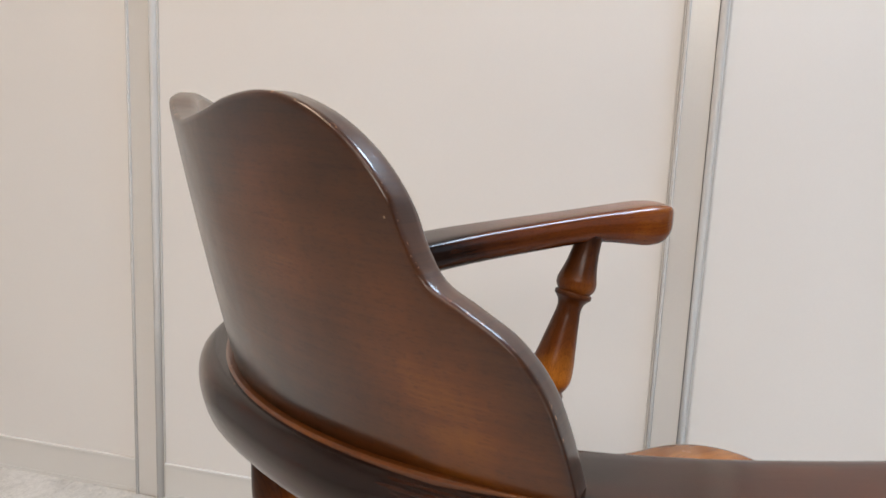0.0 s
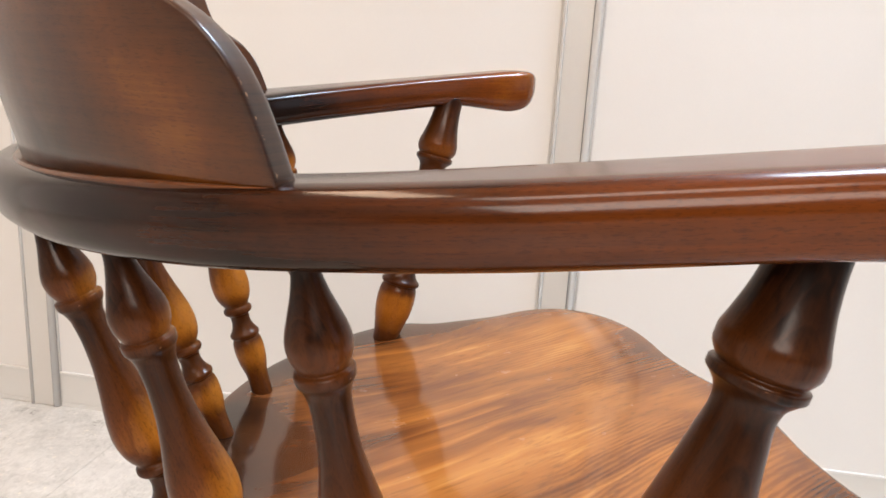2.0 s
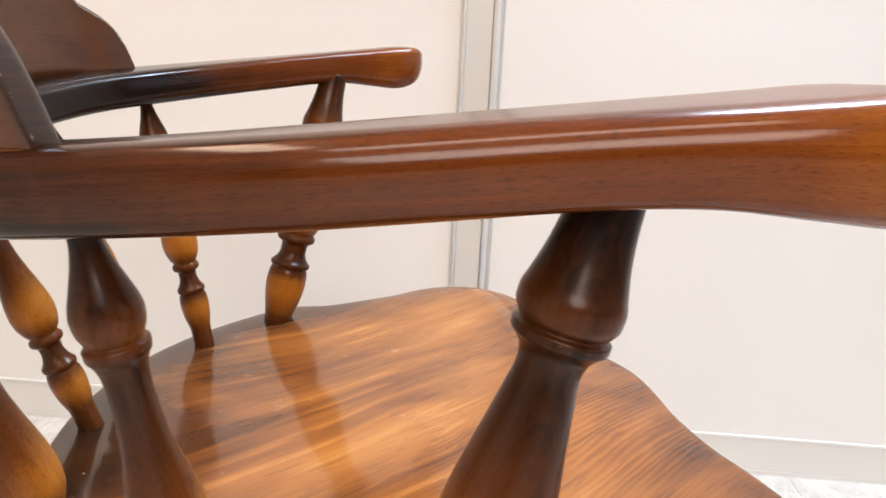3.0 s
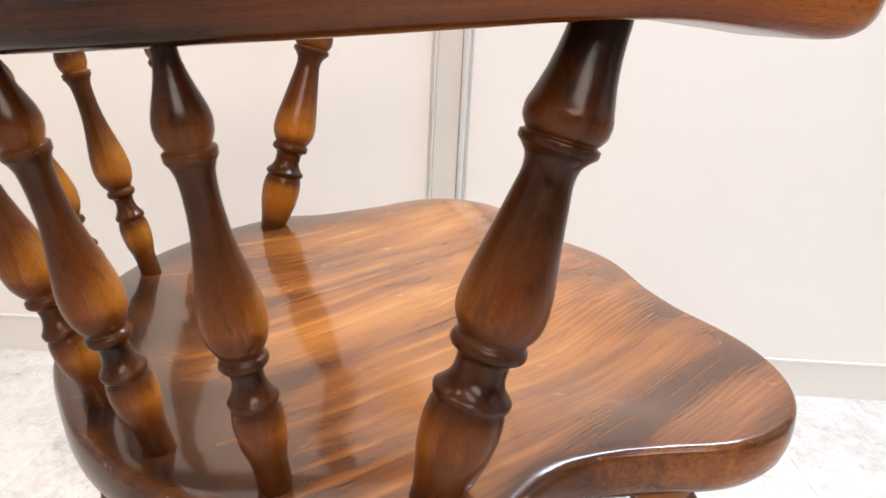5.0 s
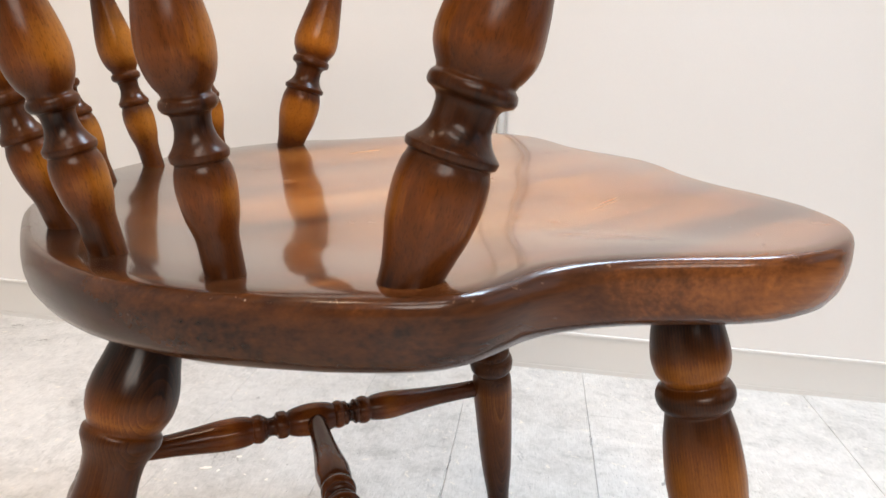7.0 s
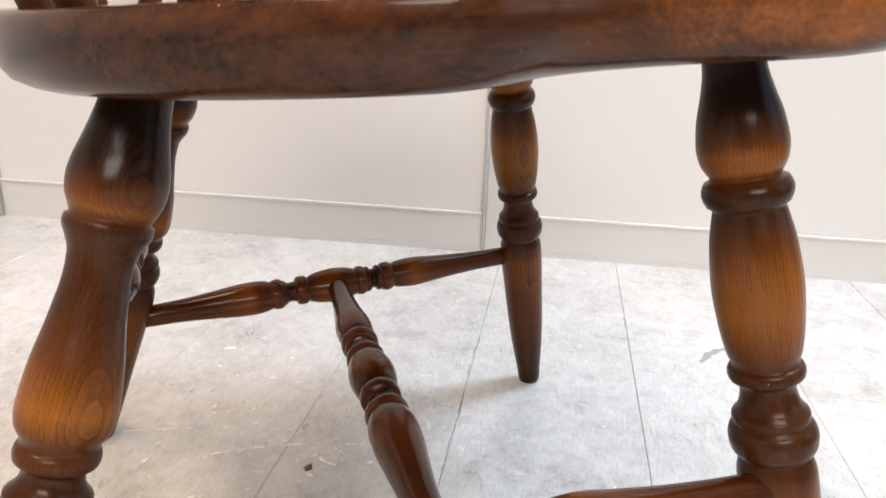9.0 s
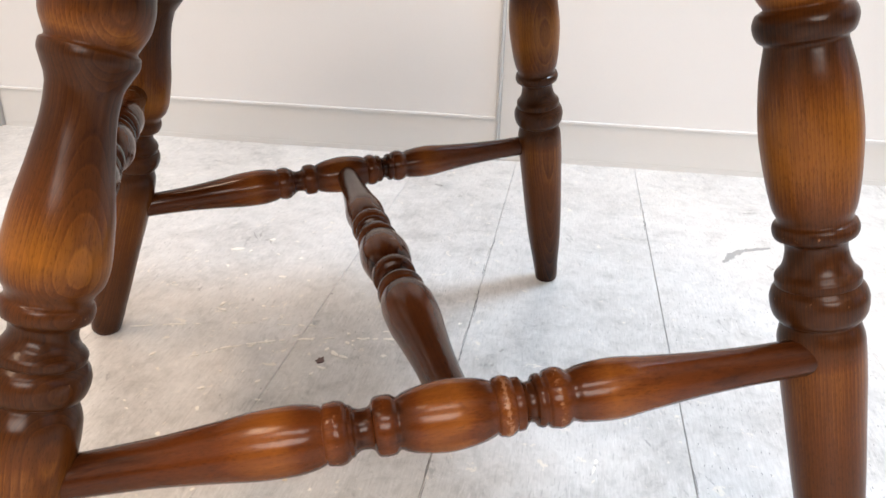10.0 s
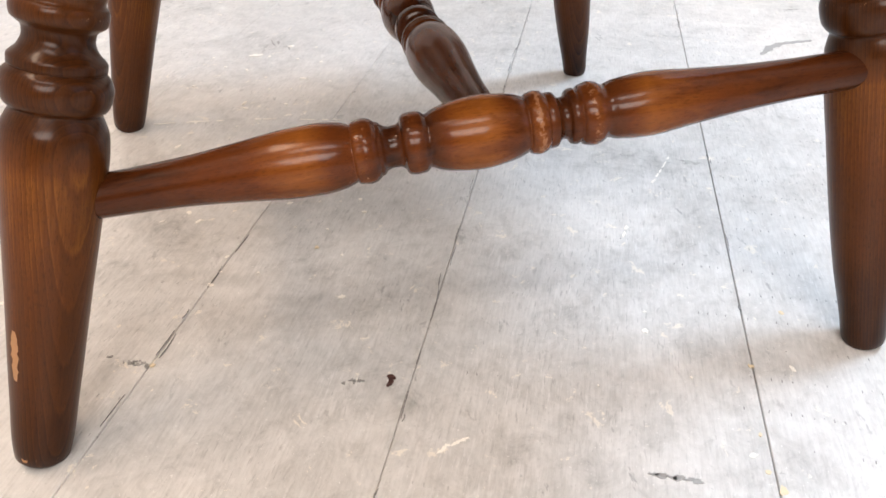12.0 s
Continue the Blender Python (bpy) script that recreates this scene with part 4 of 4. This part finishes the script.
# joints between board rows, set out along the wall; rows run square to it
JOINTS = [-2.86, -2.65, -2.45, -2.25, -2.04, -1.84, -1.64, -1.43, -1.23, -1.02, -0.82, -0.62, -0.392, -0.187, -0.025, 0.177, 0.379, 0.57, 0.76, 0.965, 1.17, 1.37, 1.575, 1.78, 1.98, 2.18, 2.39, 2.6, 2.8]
GAP = 0.00027
turn = pose(0.42, 1.180, 0, 0, 0, -15.0)
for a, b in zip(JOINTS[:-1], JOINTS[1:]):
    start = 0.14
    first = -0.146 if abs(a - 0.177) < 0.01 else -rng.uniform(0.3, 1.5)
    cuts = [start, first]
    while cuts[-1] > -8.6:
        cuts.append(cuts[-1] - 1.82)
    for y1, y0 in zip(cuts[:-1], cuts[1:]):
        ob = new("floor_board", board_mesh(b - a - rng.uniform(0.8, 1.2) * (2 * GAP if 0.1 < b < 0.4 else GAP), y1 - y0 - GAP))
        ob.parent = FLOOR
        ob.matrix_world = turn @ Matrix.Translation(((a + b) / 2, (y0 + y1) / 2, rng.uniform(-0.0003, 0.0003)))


# ---- marks on the floor ----


def decal(name, outline, mat, label, z=0.0006):
    """A thin irregular film on the floor: a stain or a scuff."""
    bm = bmesh.new()
    low = [bm.verts.new((x, y, z - 0.0006)) for x, y in outline]
    top = [bm.verts.new((x, y, z)) for x, y in outline]
    n = len(outline)
    bm.faces.new(top)
    for i in range(n):
        bm.faces.new((low[i], low[(i + 1) % n], top[(i + 1) % n], top[i]))
    me = bpy.data.meshes.new(name)
    bm.normal_update()
    bm.to_mesh(me)
    bm.free()
    me.materials.append(mat)
    ob = new(name, me)
    ob.parent = FLOOR
    ob.matrix_world = Matrix.Identity(4)
    if label:
        ob["label"] = label
    return ob


def streak(name, points, width, mat, label="", ragged=0.3, seed=1):
    """A scuff or scratch drawn along points, tapering at both ends, with ragged sides."""
    r = random.Random(seed)
    line = smooth_curve(points, 8)
    left, right = [], []
    for i, p in enumerate(line):
        q, o = line[min(i + 1, len(line) - 1)], line[max(i - 1, 0)]
        d = (q - o) / (np.linalg.norm(q - o) + 1e-9)
        nrm = np.array([-d[1], d[0]])
        f = math.sin(math.pi * (0.04 + 0.92 * i / (len(line) - 1))) ** 0.5
        left.append(tuple(p + nrm * width / 2 * f * (1 + ragged * r.uniform(-1, 1))))
        right.append(tuple(p - nrm * width / 2 * f * (1 + ragged * r.uniform(-1, 1))))
    return decal(name, left + right[::-1], mat, label)


def fleck(name, x, y, size, mat, label="", seed=1, long=1.0, turn=0.0):
    r = random.Random(seed)
    pts = []
    for i in range(12):
        a = 2 * math.pi * i / 12
        k = size / 2 * r.uniform(0.55, 1.1)
        u, v = k * long * math.cos(a), k * math.sin(a)
        pts.append((x + u * math.cos(turn) - v * math.sin(turn), y + u * math.sin(turn) + v * math.cos(turn)))
    return decal(name, pts, mat, label)


fleck("drip", 0.1365, 0.2670, 0.0064, DRIP, "dried dark brown drip", 3, 1.0, 0.6)
streak("drip", [(0.1372, 0.2655), (0.1362, 0.2625), (0.1340, 0.2598)], 0.0030, DRIP, "dried dark brown drip", 0.2, 5)
streak("scuff", [(0.588, 0.780), (0.604, 0.797), (0.628, 0.814), (0.671, 0.822)], 0.010, MARK, "grey curved scuff", 0.5, 7)


def smudge(x0, y0, x1, y1, count, spread, size, seed):
    """A dark smear: many small flecks, dense in the middle."""
    r = random.Random(seed)
    for k in range(count):
        f = min(1.0, max(0.0, r.gauss(0.55, 0.25)))
        fleck("scuff", x0 + (x1 - x0) * f + r.gauss(0, spread), y0 + (y1 - y0) * f + r.gauss(0, spread), size * r.uniform(0.4, 1.3), MARK, "", seed * 50 + k, r.uniform(1.2, 3.0), math.atan2(y1 - y0, x1 - x0) + r.gauss(0, 0.4))


smudge(-0.044, 0.302, -0.010, 0.289, 16, 0.0013, 0.0022, 8)
smudge(0.108, 0.266, 0.124, 0.2665, 14, 0.0012, 0.0016, 9)
for k in range(9):
    fleck("scuff", 0.270 + 0.0028 * k, 0.184 - 0.0008 * k + 0.0014 * math.sin(3.1 * k), 0.0016 + 0.0012 * (k % 3), MARK, "", 70 + k, 1.9, -0.3 + 0.5 * (k % 2))


def broken_scratch(points, width, cover, seed):
    """A long scratch that shows as a row of separate cream dashes."""
    r = random.Random(seed)
    line = smooth_curve(points, 40)
    i = 0
    while i < len(line) - 4:
        n = r.randint(3, 12)
        if r.random() < cover:
            piece = [p + np.array([r.gauss(0, 0.0006), r.gauss(0, 0.0008)]) for p in line[i:i + n:3]]
            if len(piece) > 1:
                streak("scratch", piece, width * r.uniform(0.4, 1.3), PALE, "", 0.7, seed * 100 + i)
        i += n


broken_scratch([(-0.122, 0.650), (-0.022, 0.653), (0.065, 0.646), (0.172, 0.625)], 0.0022, 0.8, 11)
broken_scratch([(-0.024, 0.588), (0.017, 0.607), (0.087, 0.617), (0.172, 0.611)], 0.0024, 0.8, 12)
broken_scratch([(0.315, 0.405), (0.352, 0.465), (0.396, 0.535)], 0.0020, 0.7, 13)
broken_scratch([(0.140, 0.200), (0.170, 0.212), (0.215, 0.236)], 0.0014, 0.5, 14)
fleck("fleck", 0.099, 0.577, 0.0085, DRIP, "dark fleck", 15, 1.5, 1.1)
flecks = random.Random(31)
spots = [(0.112, 0.588, 0.006), (0.120, 0.582, 0.005), (0.104, 0.596, 0.004), (0.020, 0.870, 0.007), (-0.02, 0.842, 0.008), (0.045, 0.76, 0.005)]
for mx, my, wide, count in ((0.02, 0.66, 0.07, 22), (0.11, 0.60, 0.04, 10), (-0.03, 0.50, 0.06, 14), (0.02, 0.80, 0.06, 10), (0.10, 0.40, 0.10, 12), (0.30, 0.24, 0.08, 8)):
    spots += [(flecks.gauss(mx, wide), flecks.gauss(my, wide * 0.6), flecks.uniform(0.0015, 0.0045)) for _ in range(count)]
for k, (x, y, size) in enumerate(spots):
    fleck("pale_fleck", x, y, size, PALE, "", 20 + k, flecks.uniform(1.0, 2.6), flecks.uniform(0, 3.1))
for k, (x, y, size) in enumerate(((0.355, 0.258, 0.008), (0.3315, 0.180, 0.007), (0.338, 0.205, 0.006), (0.396, 0.306, 0.009), (0.083, 0.412, 0.009), (-0.010, 0.290, 0.009), (0.334, 0.168, 0.012))):
    fleck("paint_chip", x, y, size * 0.45, CHIP, "yellow chip in the paint", 40 + k, 1.2, 0.7 * k)

# dirt that has gathered in and beside the board joints
dirt = random.Random(77)
for joint, y0, y1, count in ((-0.187, -1.06, -0.84, 9), (-0.025, -1.05, -0.25, 26), (0.177, -1.0, -0.15, 9)):
    for k in range(count):
        y = dirt.uniform(y0, y1)
        run = dirt.uniform(0.006, 0.030)
        side = dirt.gauss(0, 0.0012)
        ends = [turn @ Vector((joint + side + dirt.gauss(0, 0.0005), y + f * run, 0)) for f in (0, 0.5, 1)]
        streak("dirt", [(p.x, p.y) for p in ends], dirt.uniform(0.0003, 0.0008), DIRT, "", 0.7, 900 + k)
